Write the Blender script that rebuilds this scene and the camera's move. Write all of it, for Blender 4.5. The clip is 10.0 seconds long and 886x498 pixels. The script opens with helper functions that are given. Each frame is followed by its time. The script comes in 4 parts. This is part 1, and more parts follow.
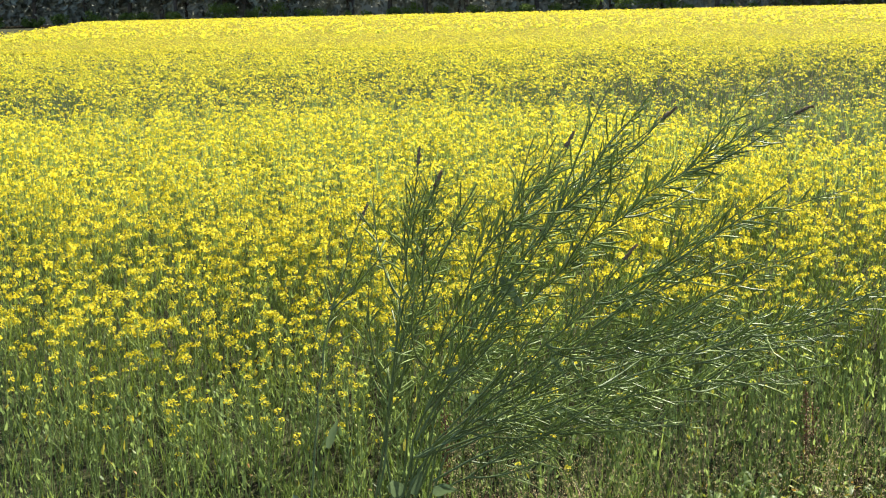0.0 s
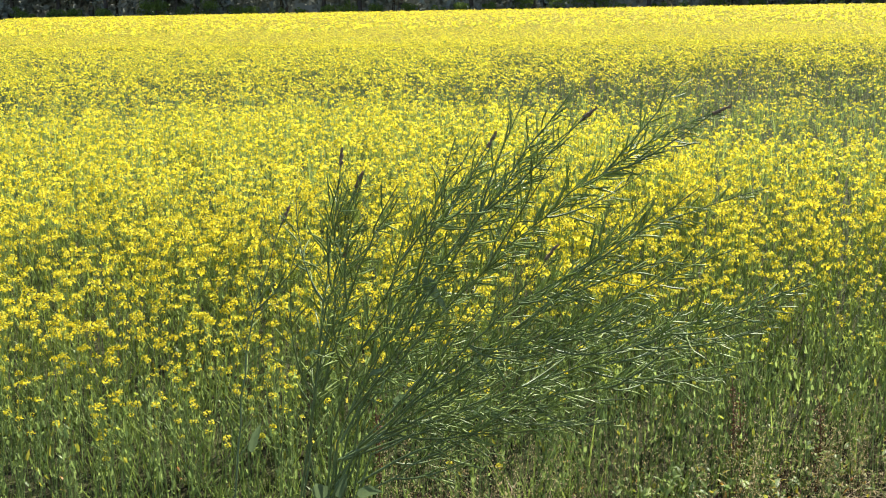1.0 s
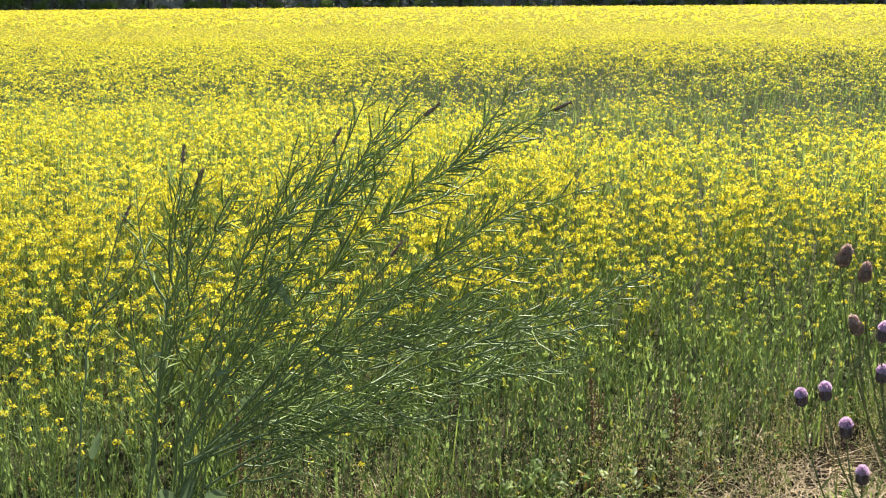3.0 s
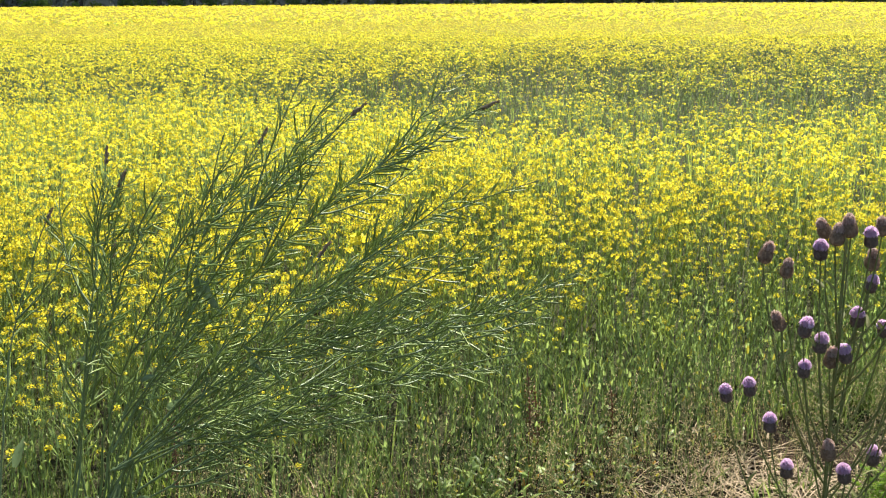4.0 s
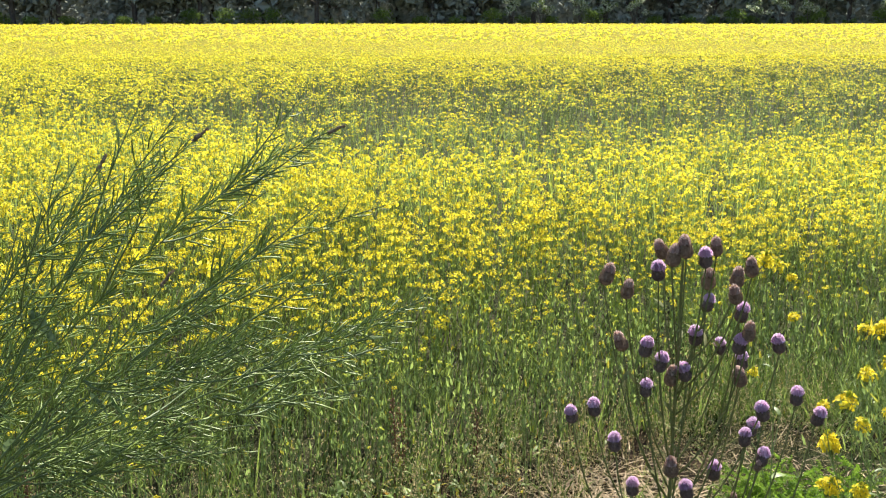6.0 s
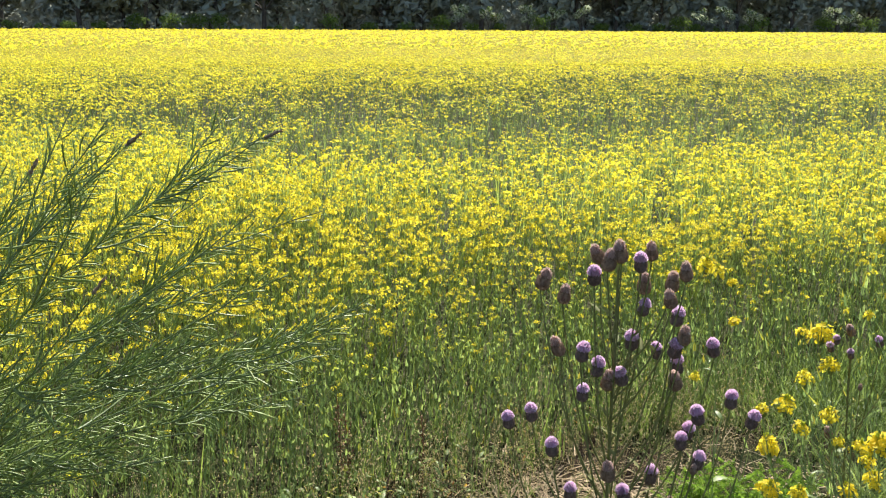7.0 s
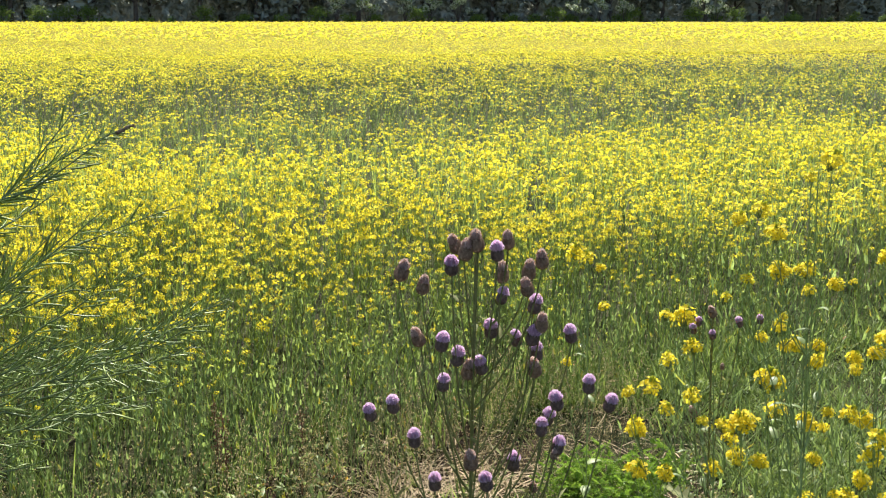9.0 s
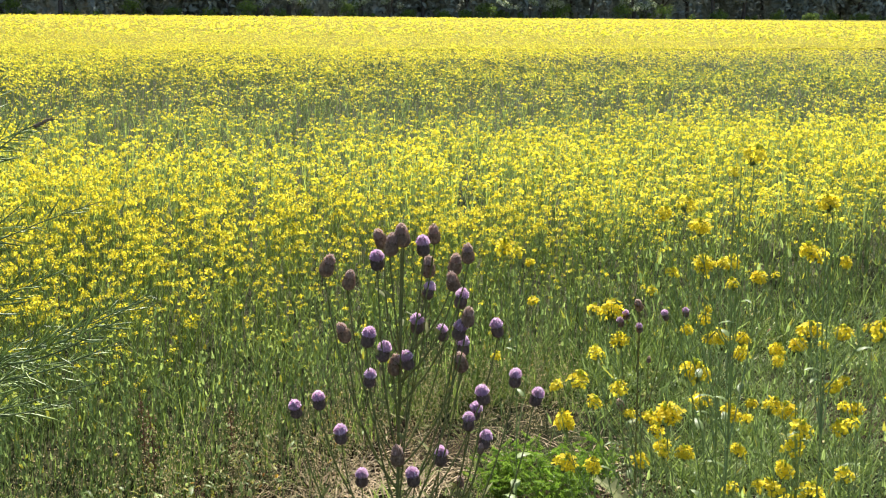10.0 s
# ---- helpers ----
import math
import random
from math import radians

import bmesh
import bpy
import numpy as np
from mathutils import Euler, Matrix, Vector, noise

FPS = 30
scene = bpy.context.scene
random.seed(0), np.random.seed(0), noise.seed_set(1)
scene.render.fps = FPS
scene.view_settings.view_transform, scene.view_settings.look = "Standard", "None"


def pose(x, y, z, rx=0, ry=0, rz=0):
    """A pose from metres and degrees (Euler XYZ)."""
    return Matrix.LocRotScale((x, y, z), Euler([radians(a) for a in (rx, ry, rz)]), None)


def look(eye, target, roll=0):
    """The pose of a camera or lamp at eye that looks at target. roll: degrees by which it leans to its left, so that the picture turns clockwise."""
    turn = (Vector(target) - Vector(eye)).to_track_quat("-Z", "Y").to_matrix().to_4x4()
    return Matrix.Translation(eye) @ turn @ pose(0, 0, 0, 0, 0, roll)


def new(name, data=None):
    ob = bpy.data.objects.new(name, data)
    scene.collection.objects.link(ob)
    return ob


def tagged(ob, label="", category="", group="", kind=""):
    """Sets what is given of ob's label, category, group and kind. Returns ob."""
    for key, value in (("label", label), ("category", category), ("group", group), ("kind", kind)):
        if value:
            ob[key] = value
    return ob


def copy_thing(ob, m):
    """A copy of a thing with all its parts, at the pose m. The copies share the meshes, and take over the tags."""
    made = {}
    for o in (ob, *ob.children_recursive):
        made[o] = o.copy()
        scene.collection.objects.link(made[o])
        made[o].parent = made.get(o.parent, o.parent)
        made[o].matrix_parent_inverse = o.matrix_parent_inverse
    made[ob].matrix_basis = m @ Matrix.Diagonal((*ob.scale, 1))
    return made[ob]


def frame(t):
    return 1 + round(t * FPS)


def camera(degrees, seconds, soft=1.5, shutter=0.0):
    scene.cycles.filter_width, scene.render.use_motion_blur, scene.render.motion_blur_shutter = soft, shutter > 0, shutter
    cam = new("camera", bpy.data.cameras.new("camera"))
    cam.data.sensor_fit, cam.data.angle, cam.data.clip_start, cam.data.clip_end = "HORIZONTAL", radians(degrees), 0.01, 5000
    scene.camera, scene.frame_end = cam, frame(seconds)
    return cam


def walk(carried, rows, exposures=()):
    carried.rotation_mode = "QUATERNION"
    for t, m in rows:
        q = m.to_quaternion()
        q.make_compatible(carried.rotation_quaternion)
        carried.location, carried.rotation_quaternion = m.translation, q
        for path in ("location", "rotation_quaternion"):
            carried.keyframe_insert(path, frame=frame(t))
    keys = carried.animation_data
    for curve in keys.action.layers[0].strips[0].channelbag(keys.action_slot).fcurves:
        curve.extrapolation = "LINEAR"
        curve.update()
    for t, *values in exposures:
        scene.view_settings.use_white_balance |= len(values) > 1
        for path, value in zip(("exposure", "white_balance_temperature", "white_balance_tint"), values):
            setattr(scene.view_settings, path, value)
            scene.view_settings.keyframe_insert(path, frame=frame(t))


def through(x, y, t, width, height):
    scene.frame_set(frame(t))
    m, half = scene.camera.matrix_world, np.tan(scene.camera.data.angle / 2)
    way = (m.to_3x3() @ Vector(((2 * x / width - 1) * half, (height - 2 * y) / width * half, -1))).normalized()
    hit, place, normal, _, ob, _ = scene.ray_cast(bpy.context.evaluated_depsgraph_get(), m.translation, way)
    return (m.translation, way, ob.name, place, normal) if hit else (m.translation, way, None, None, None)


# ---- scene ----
from mathutils import Quaternion


# ---- camera and its walk ----
def aim(x, y, z, yaw, pitch, roll):
    """Camera pose from a place and degrees: yaw to the left of +y, pitch up, roll as look()."""
    a, p = radians(yaw), radians(pitch)
    eye = Vector((x, y, z))
    return look(eye, eye + 5 * Vector((-math.sin(a) * math.cos(p), math.cos(a) * math.cos(p), math.sin(p))), roll)


cam = camera(41.97, 10.0, soft=1.2)
walk(cam, [
    (0.0, aim(-0.0601, -0.0293, 1.5577, 11.687, -11.938, -1.293)),
    (0.5, aim(-0.0521, -0.0243, 1.5564, 9.993, -12.046, -1.015)),
    (1.0, aim(-0.0445, -0.0222, 1.5597, 8.454, -12.087, -1.008)),
    (1.5, aim(-0.0351, -0.0178, 1.5575, 6.843, -12.065, -0.912)),
    (2.0, aim(-0.0299, -0.0179, 1.5575, 5.169, -12.044, -0.627)),
    (2.5, aim(-0.0238, -0.0199, 1.5581, 3.632, -12.007, -0.428)),
    (2.7, aim(-0.0212, -0.0173, 1.5560, 2.840, -12.100, -0.420)),
    (3.8, aim(-0.0049, -0.0031, 1.5552, -0.366, -12.378, -0.347)),
    (4.0, aim(-0.0023, -0.0053, 1.5568, -1.145, -12.378, -0.336)),
    (4.5, aim(0.0072, -0.0019, 1.5553, -3.309, -12.327, -0.189)),
    (5.0, aim(0.0160, 0.0015, 1.5547, -4.948, -12.227, -0.123)),
    (5.5, aim(0.0224, 0.0050, 1.5582, -6.394, -11.782, -0.174)),
    (5.7, aim(0.0220, 0.0039, 1.5598, -6.984, -11.610, -0.069)),
    (6.8, aim(0.0357, 0.0041, 1.5629, -9.675, -11.223, 0.099)),
    (7.0, aim(0.0374, 0.0075, 1.5595, -10.313, -11.131, 0.319)),
    (7.5, aim(0.0465, 0.0048, 1.5594, -11.793, -11.063, 0.295)),
    (8.0, aim(0.0541, 0.0061, 1.5593, -13.409, -11.132, 0.196)),
    (8.5, aim(0.0586, 0.0074, 1.5596, -14.859, -11.365, 0.097)),
    (9.0, aim(0.0637, 0.0076, 1.5588, -16.225, -11.535, 0.063)),
    (9.5, aim(0.0661, 0.0087, 1.5585, -17.925, -11.756, 0.319)),
    (10.0, aim(0.0710, 0.0104, 1.5571, -19.665, -11.741, 0.523)),
], exposures=[(0.0, 1.26), (2.5, 1.27), (4.0, 1.35), (5.5, 1.34), (7.0, 1.30), (10.0, 1.29)])

# ---- world, sun ----
SUN_YAW, SUN_UP = 24.0, 47.0  # degrees to the right of +y, and above the horizon
world = bpy.data.worlds.new("sky")
scene.world = world
world.use_nodes = True
wn = world.node_tree
sky = wn.nodes.new("ShaderNodeTexSky")
sky.sky_type, sky.sun_disc = "NISHITA", False
sky.sun_elevation, sky.sun_rotation = radians(SUN_UP), radians(SUN_YAW)
wn.links.new(sky.outputs[0], wn.nodes["Background"].inputs[0])
wn.nodes["Background"].inputs[1].default_value = 0.10
sun_data = bpy.data.lights.new("sun", "SUN")
sun_data.energy, sun_data.angle, sun_data.color = 5.0, radians(0.53), (1.0, 0.95, 0.86)
sun = new("sun", sun_data)
sun_way = Vector((math.sin(radians(SUN_YAW)) * math.cos(radians(SUN_UP)), math.cos(radians(SUN_YAW)) * math.cos(radians(SUN_UP)), math.sin(radians(SUN_UP))))
sun.matrix_world = look(sun_way * 60, (0, 0, 0))


# ---- materials ----
def ramp_mix(nt, fac, a, b):
    mix = nt.nodes.new("ShaderNodeMix")
    mix.data_type = "RGBA"
    nt.links.new(fac, mix.inputs[0])
    mix.inputs[6].default_value, mix.inputs[7].default_value = (*a, 1), (*b, 1)
    return mix.outputs[2]


def mix_colors(nt, fac, a, b):
    mix = nt.nodes.new("ShaderNodeMix")
    mix.data_type = "RGBA"
    nt.links.new(fac, mix.inputs[0])
    nt.links.new(a, mix.inputs[6])
    nt.links.new(b, mix.inputs[7])
    return mix.outputs[2]


def noise_out(nt, scale, detail=3, lo=0.35, hi=0.65):
    tex = nt.nodes.new("ShaderNodeTexNoise")
    tex.inputs["Scale"].default_value, tex.inputs["Detail"].default_value = scale, detail
    co = nt.nodes.new("ShaderNodeTexCoord")
    nt.links.new(co.outputs["Object"], tex.inputs["Vector"])
    rng = nt.nodes.new("ShaderNodeMapRange")
    rng.inputs[1].default_value, rng.inputs[2].default_value = lo, hi
    nt.links.new(tex.outputs[0], rng.inputs[0])
    return rng.outputs[0]


def plant_material(name, a, b, grain=(0.5, 0.5, 0.5), grain_scale=60.0, through=0.35, rough=0.5, per="island", gloss=0.4):
    """Leaf-like surface: colour varies from piece to piece and in fine grain, and light passes through it."""
    m = bpy.data.materials.new(name)
    m.use_nodes = True
    nt = m.node_tree
    bsdf = nt.nodes["Principled BSDF"]
    if per == "island":
        pick = nt.nodes.new("ShaderNodeNewGeometry").outputs["Random Per Island"]
    else:
        pick = nt.nodes.new("ShaderNodeObjectInfo").outputs["Random"]
    tone = ramp_mix(nt, pick, a, b)
    fine = noise_out(nt, grain_scale)
    dim = nt.nodes.new("ShaderNodeMix")
    dim.data_type, dim.blend_type = "RGBA", "MULTIPLY"
    nt.links.new(fine, dim.inputs[0])
    nt.links.new(tone, dim.inputs[6])
    dim.inputs[7].default_value = (*grain, 1)
    col = dim.outputs[2]
    nt.links.new(col, bsdf.inputs["Base Color"])
    bsdf.inputs["Roughness"].default_value = rough
    bsdf.inputs["Specular IOR Level"].default_value = gloss
    if through > 0:
        tr = nt.nodes.new("ShaderNodeBsdfTranslucent")
        nt.links.new(col, tr.inputs[0])
        mx = nt.nodes.new("ShaderNodeMixShader")
        mx.inputs[0].default_value = through
        nt.links.new(bsdf.outputs[0], mx.inputs[1])
        nt.links.new(tr.outputs[0], mx.inputs[2])
        nt.links.new(mx.outputs[0], nt.nodes["Material Output"].inputs[0])
    return m


PETAL = plant_material("mustard_petal", (0.745, 0.59, 0.028), (0.82, 0.72, 0.07), (0.96, 0.93, 0.8), 90, 0.57, 0.6, gloss=0.1)
BUD = plant_material("mustard_bud", (0.34, 0.40, 0.06), (0.58, 0.58, 0.06), (0.8, 0.85, 0.7), 200, 0.45, 0.6, gloss=0.1)
PEDICEL = plant_material("flower_stalk", (0.29, 0.37, 0.08), (0.50, 0.57, 0.13), (0.8, 0.8, 0.65), 60, 0.5, 0.6, gloss=0.1)
STEM = plant_material("mustard_stem", (0.17, 0.23, 0.08), (0.35, 0.44, 0.15), (0.72, 0.74, 0.65), 40, 0.35, 0.45, gloss=0.35)
LEAF = plant_material("mustard_leaf", (0.17, 0.24, 0.075), (0.42, 0.51, 0.15), (0.72, 0.78, 0.65), 70, 0.52, 0.45, gloss=0.3)
LEAF_PALE = plant_material("yellowing_leaf", (0.30, 0.36, 0.05), (0.48, 0.42, 0.06), (0.8, 0.7, 0.5), 70, 0.5)
LEAF_RUST = plant_material("rusty_leaf", (0.56, 0.25, 0.04), (0.64, 0.42, 0.06), (0.75, 0.6, 0.5), 80, 0.55)
POD = plant_material("seed_pod", (0.17, 0.23, 0.065), (0.38, 0.46, 0.13), (0.66, 0.72, 0.56), 120, 0.28, 0.42, per="object", gloss=0.32)
PODS = plant_material("seed_pod_joined", (0.17, 0.23, 0.065), (0.38, 0.46, 0.13), (0.66, 0.72, 0.56), 120, 0.28, 0.42, gloss=0.32)
POD_STEM = plant_material("pod_plant_stem", (0.10, 0.14, 0.05), (0.17, 0.22, 0.075), (0.7, 0.72, 0.7), 60, 0.0, 0.45, gloss=0.3)
BLUE_LEAF = plant_material("waxy_leaf", (0.09, 0.13, 0.06), (0.17, 0.23, 0.10), (0.7, 0.75, 0.7), 45, 0.35, 0.4, gloss=0.45)
DRIED_TIP = plant_material("dried_flower_tip", (0.20, 0.14, 0.09), (0.33, 0.25, 0.16), (0.6, 0.6, 0.6), 200, 0.15, 0.8, gloss=0.1)
THISTLE_STEM = plant_material("thistle_stem", (0.125, 0.135, 0.045), (0.21, 0.21, 0.075), (0.7, 0.75, 0.7), 80, 0.1, 0.7, gloss=0.15)
BRACT = plant_material("thistle_bract", (0.13, 0.085, 0.075), (0.22, 0.15, 0.12), (0.6, 0.65, 0.6), 260, 0.2, 0.7, gloss=0.2)
BRACT_BROWN = plant_material("faded_bract", (0.20, 0.135, 0.09), (0.38, 0.27, 0.18), (0.6, 0.55, 0.55), 260, 0.35, 0.8, gloss=0.15)
FLORET = plant_material("purple_floret", (0.82, 0.60, 0.76), (0.94, 0.81, 0.90), (0.92, 0.88, 0.94), 300, 0.7, 0.7)
FLORET_FADED = plant_material("faded_floret", (0.62, 0.46, 0.40), (0.84, 0.70, 0.62), (0.85, 0.8, 0.8), 300, 0.6, 0.8)
GRASS = plant_material("grass", (0.13, 0.19, 0.045), (0.33, 0.41, 0.095), (0.7, 0.75, 0.6), 40, 0.5, 0.5, gloss=0.2)
STRAW = plant_material("dry_grass", (0.31, 0.225, 0.11), (0.66, 0.51, 0.31), (0.75, 0.7, 0.65), 60, 0.3, 0.7)
STALK = plant_material("weed_stalk", (0.12, 0.15, 0.05), (0.22, 0.24, 0.09), (0.7, 0.7, 0.6), 60, 0.15, 0.7)
SEED = plant_material("weed_seed_head", (0.42, 0.33, 0.15), (0.74, 0.60, 0.34), (0.8, 0.75, 0.7), 200, 0.4, 0.7)
FRESH = plant_material("fresh_leaf", (0.15, 0.25, 0.035), (0.31, 0.43, 0.06), (0.7, 0.8, 0.6), 60, 0.5, 0.5, gloss=0.25)
DOCK = plant_material("dry_dock", (0.16, 0.07, 0.04), (0.24, 0.12, 0.06), (0.6, 0.6, 0.6), 150, 0.1, 0.85)
# far wood: haze is put into the leaf colour, greyed and nearly even
HAZED_LEAF = plant_material("hazed_tree_leaf", (0.20, 0.215, 0.18), (0.245, 0.26, 0.21), (0.9, 0.92, 0.9), 2, 0.04, 0.95, gloss=0.02)
SHRUB_LEAF = plant_material("shrub_leaf", (0.11, 0.155, 0.04), (0.20, 0.27, 0.065), (0.6, 0.7, 0.6), 3, 0.4, 0.8, gloss=0.1)
BLOSSOM = plant_material("shrub_blossom", (0.42, 0.46, 0.32), (0.60, 0.63, 0.48), (0.8, 0.8, 0.7), 5, 0.4, 0.7)
BARK = plant_material("bark", (0.07, 0.055, 0.045), (0.13, 0.11, 0.09), (0.5, 0.5, 0.5), 4, 0.0, 0.9)


def ground_material():
    m = bpy.data.materials.new("soil_and_low_weeds")
    m.use_nodes = True
    nt = m.node_tree
    bsdf = nt.nodes["Principled BSDF"]
    soil = ramp_mix(nt, noise_out(nt, 9.0, 6), (0.014, 0.010, 0.006), (0.052, 0.035, 0.021))
    weeds = ramp_mix(nt, noise_out(nt, 35.0, 4), (0.02, 0.03, 0.010), (0.05, 0.06, 0.02))
    nt.links.new(mix_colors(nt, noise_out(nt, 1.3, 5, 0.48, 0.66), soil, weeds), bsdf.inputs["Base Color"])
    bsdf.inputs["Roughness"].default_value = 1.0
    bsdf.inputs["Specular IOR Level"].default_value = 0.05
    bump = nt.nodes.new("ShaderNodeBump")
    bump.inputs["Strength"].default_value, bump.inputs["Distance"].default_value = 0.8, 0.03
    nt.links.new(noise_out(nt, 40.0, 6, 0.2, 0.8), bump.inputs["Height"])
    nt.links.new(bump.outputs[0], bsdf.inputs["Normal"])
    return m


def canopy_material():
    m = bpy.data.materials.new("far_flower_canopy")
    m.use_nodes = True
    nt = m.node_tree
    bsdf = nt.nodes["Principled BSDF"]
    yellow = ramp_mix(nt, noise_out(nt, 14.0, 4), (0.38, 0.315, 0.033), (0.46, 0.39, 0.055))
    green = ramp_mix(nt, noise_out(nt, 20.0, 3), (0.11, 0.17, 0.03), (0.30, 0.34, 0.05))
    both = mix_colors(nt, noise_out(nt, 5.5, 5, 0.36, 0.46), green, yellow)
    nt.links.new(both, bsdf.inputs["Base Color"])
    bsdf.inputs["Roughness"].default_value = 0.9
    bsdf.inputs["Specular IOR Level"].default_value = 0.1
    bump = nt.nodes.new("ShaderNodeBump")
    bump.inputs["Strength"].default_value, bump.inputs["Distance"].default_value = 0.7, 0.12
    nt.links.new(noise_out(nt, 7.0, 5, 0.2, 0.8), bump.inputs["Height"])
    nt.links.new(bump.outputs[0], bsdf.inputs["Normal"])
    tr = nt.nodes.new("ShaderNodeBsdfTranslucent")
    nt.links.new(both, tr.inputs[0])
    mx = nt.nodes.new("ShaderNodeMixShader")
    mx.inputs[0].default_value = 0.5
    nt.links.new(bsdf.outputs[0], mx.inputs[1])
    nt.links.new(tr.outputs[0], mx.inputs[2])
    nt.links.new(mx.outputs[0], nt.nodes["Material Output"].inputs[0])
    return m


GROUND, CANOPY = ground_material(), canopy_material()


# ---- mesh helpers ----
class Soup:
    """Gathers quads with a material number each."""

    def __init__(self):
        self.v, self.f, self.m, self.n = [], [], [], 0

    def add(self, v, f, mat=0):
        self.v.append(np.asarray(v, float))
        self.f.append(np.asarray(f, int) + self.n)
        self.m.append(np.full(len(f), mat, int))
        self.n += len(v)
        return self

    def take(self, other, mat=None):
        v, f, m = other.arrays()
        self.v.append(v)
        self.f.append(f + self.n)
        self.m.append(m if mat is None else np.full(len(f), mat, int))
        self.n += len(v)
        return self

    def arrays(self):
        return np.concatenate(self.v), np.concatenate(self.f), np.concatenate(self.m)


def mesh_of(name, soup, mats, smooth=True):
    v, f, m = soup.arrays()
    me = bpy.data.meshes.new(name)
    me.vertices.add(len(v))
    me.vertices.foreach_set("co", v.astype(np.float32).ravel())
    me.loops.add(4 * len(f))
    me.loops.foreach_set("vertex_index", f.astype(np.int32).ravel())
    me.polygons.add(len(f))
    me.polygons.foreach_set("loop_start", np.arange(0, 4 * len(f), 4, dtype=np.int32))
    me.polygons.foreach_set("material_index", m.astype(np.int32))
    me.polygons.foreach_set("use_smooth", np.full(len(f), smooth))
    for mat in mats:
        me.materials.append(mat)
    me.update(calc_edges=True)
    return me


def part(name, mesh, parent, m=None, label="", kind=""):
    ob = new(name, mesh)
    ob.parent = parent
    if m is not None:
        ob.matrix_basis = m
    return tagged(ob, label=label, kind=kind)


def thing(name, m, label, category, group="", kind=""):
    ob = new(name)
    ob.empty_display_size = 0.05
    ob.matrix_basis = m
    return tagged(ob, label, category, group, kind)


def unit(v):
    v = np.asarray(v, float)
    return v / (np.linalg.norm(v) + 1e-9)


def tube(pts, r0, r1, sides=3, power=1.0):
    """A tapered tube along points, as quads."""
    pts = np.asarray(pts, float)
    n = len(pts)
    way = np.gradient(pts, axis=0)
    way /= np.linalg.norm(way, axis=1, keepdims=True) + 1e-9
    ref = np.array([1.0, 0, 0]) if abs(way[0][0]) < 0.8 else np.array([0, 1.0, 0])
    a = np.cross(way, ref)
    a /= np.linalg.norm(a, axis=1, keepdims=True) + 1e-9
    b = np.cross(way, a)
    rad = r0 + (r1 - r0) * np.linspace(0, 1, n) ** power
    ang = np.arange(sides) * 2 * math.pi / sides
    v = pts[:, None] + rad[:, None, None] * (a[:, None] * np.cos(ang)[None, :, None] + b[:, None] * np.sin(ang)[None, :, None])
    f = [(i * sides + j, i * sides + (j + 1) % sides, (i + 1) * sides + (j + 1) % sides, (i + 1) * sides + j) for i in range(n - 1) for j in range(sides)]
    return v.reshape(-1, 3), f


def curve(p0, p1, p2, n):
    """A bent line from p0 past p1 to p2."""
    s = np.linspace(0, 1, n)[:, None]
    c = 2 * np.asarray(p1, float) - 0.5 * (np.asarray(p0, float) + np.asarray(p2, float))
    return (1 - s) ** 2 * np.asarray(p0, float) + 2 * s * (1 - s) * c + s**2 * np.asarray(p2, float)


def blade(base, way, side, length, width, segs=3, droop=0.3, fold=0.25, shape=0.6, wave=0.0, rng=None):
    """A leaf with a folded midrib: three columns of points, bent downwards along its length."""
    base, way, side = np.asarray(base, float), unit(way), unit(side)
    up = np.cross(side, way)
    rows = []
    for i in range(segs + 1):
        s = i / segs
        mid = base + way * length * s - np.array([0, 0, 1.0]) * droop * length * s * s
        w = width * max(0.06, math.sin(math.pi * min(0.97, (s * 0.9 + 0.1)) ** shape))
        if rng is not None:
            w *= 1 + wave * rng.uniform(-1, 1)
        rows += [mid - side * w + up * fold * w, mid, mid + side * w + up * fold * w]
    f = []
    for i in range(segs):
        a = 3 * i
        f += [(a, a + 1, a + 4, a + 3), (a + 1, a + 2, a + 5, a + 4)]
    return np.array(rows), f


def scatter(soup, template, pos, yaw, size, lean, rng, stretch=None):
    """Copies of a template into a soup: places, turns about z, sizes and leans."""
    v, f, m = template
    n = len(pos)
    if n == 0:
        return
    c, s = np.cos(yaw), np.sin(yaw)
    x = (v[None, :, 0] * c[:, None] - v[None, :, 1] * s[:, None]) * size[:, None]
    y = (v[None, :, 0] * s[:, None] + v[None, :, 1] * c[:, None]) * size[:, None]
    z = v[None, :, 2] * (size if stretch is None else stretch)[:, None] * np.ones_like(x)
    x = x + lean[:, 0:1] * z
    y = y + lean[:, 1:2] * z
    out = np.stack([x, y, z], -1) + pos[:, None]
    soup.v.append(out.reshape(-1, 3))
    soup.f.append((f[None] + (np.arange(n) * len(v))[:, None, None]).reshape(-1, 4) + soup.n)
    soup.m.append(np.tile(m, n))
    soup.n += n * len(v)


def value_noise(x, y, cell, seed):
    """Smooth noise from 0 to 1 on a plan grid."""
    r = np.random.RandomState(seed).rand(64, 64)
    u, w = np.asarray(x) / cell + 200.0, np.asarray(y) / cell + 200.0
    i, j = np.floor(u).astype(int), np.floor(w).astype(int)
    a, b = u - i, w - j
    a, b = a * a * (3 - 2 * a), b * b * (3 - 2 * b)
    g = lambda p, q: r[p % 64, q % 64]
    return (g(i, j) * (1 - a) + g(i + 1, j) * a) * (1 - b) + (g(i, j + 1) * (1 - a) + g(i + 1, j + 1) * a) * b


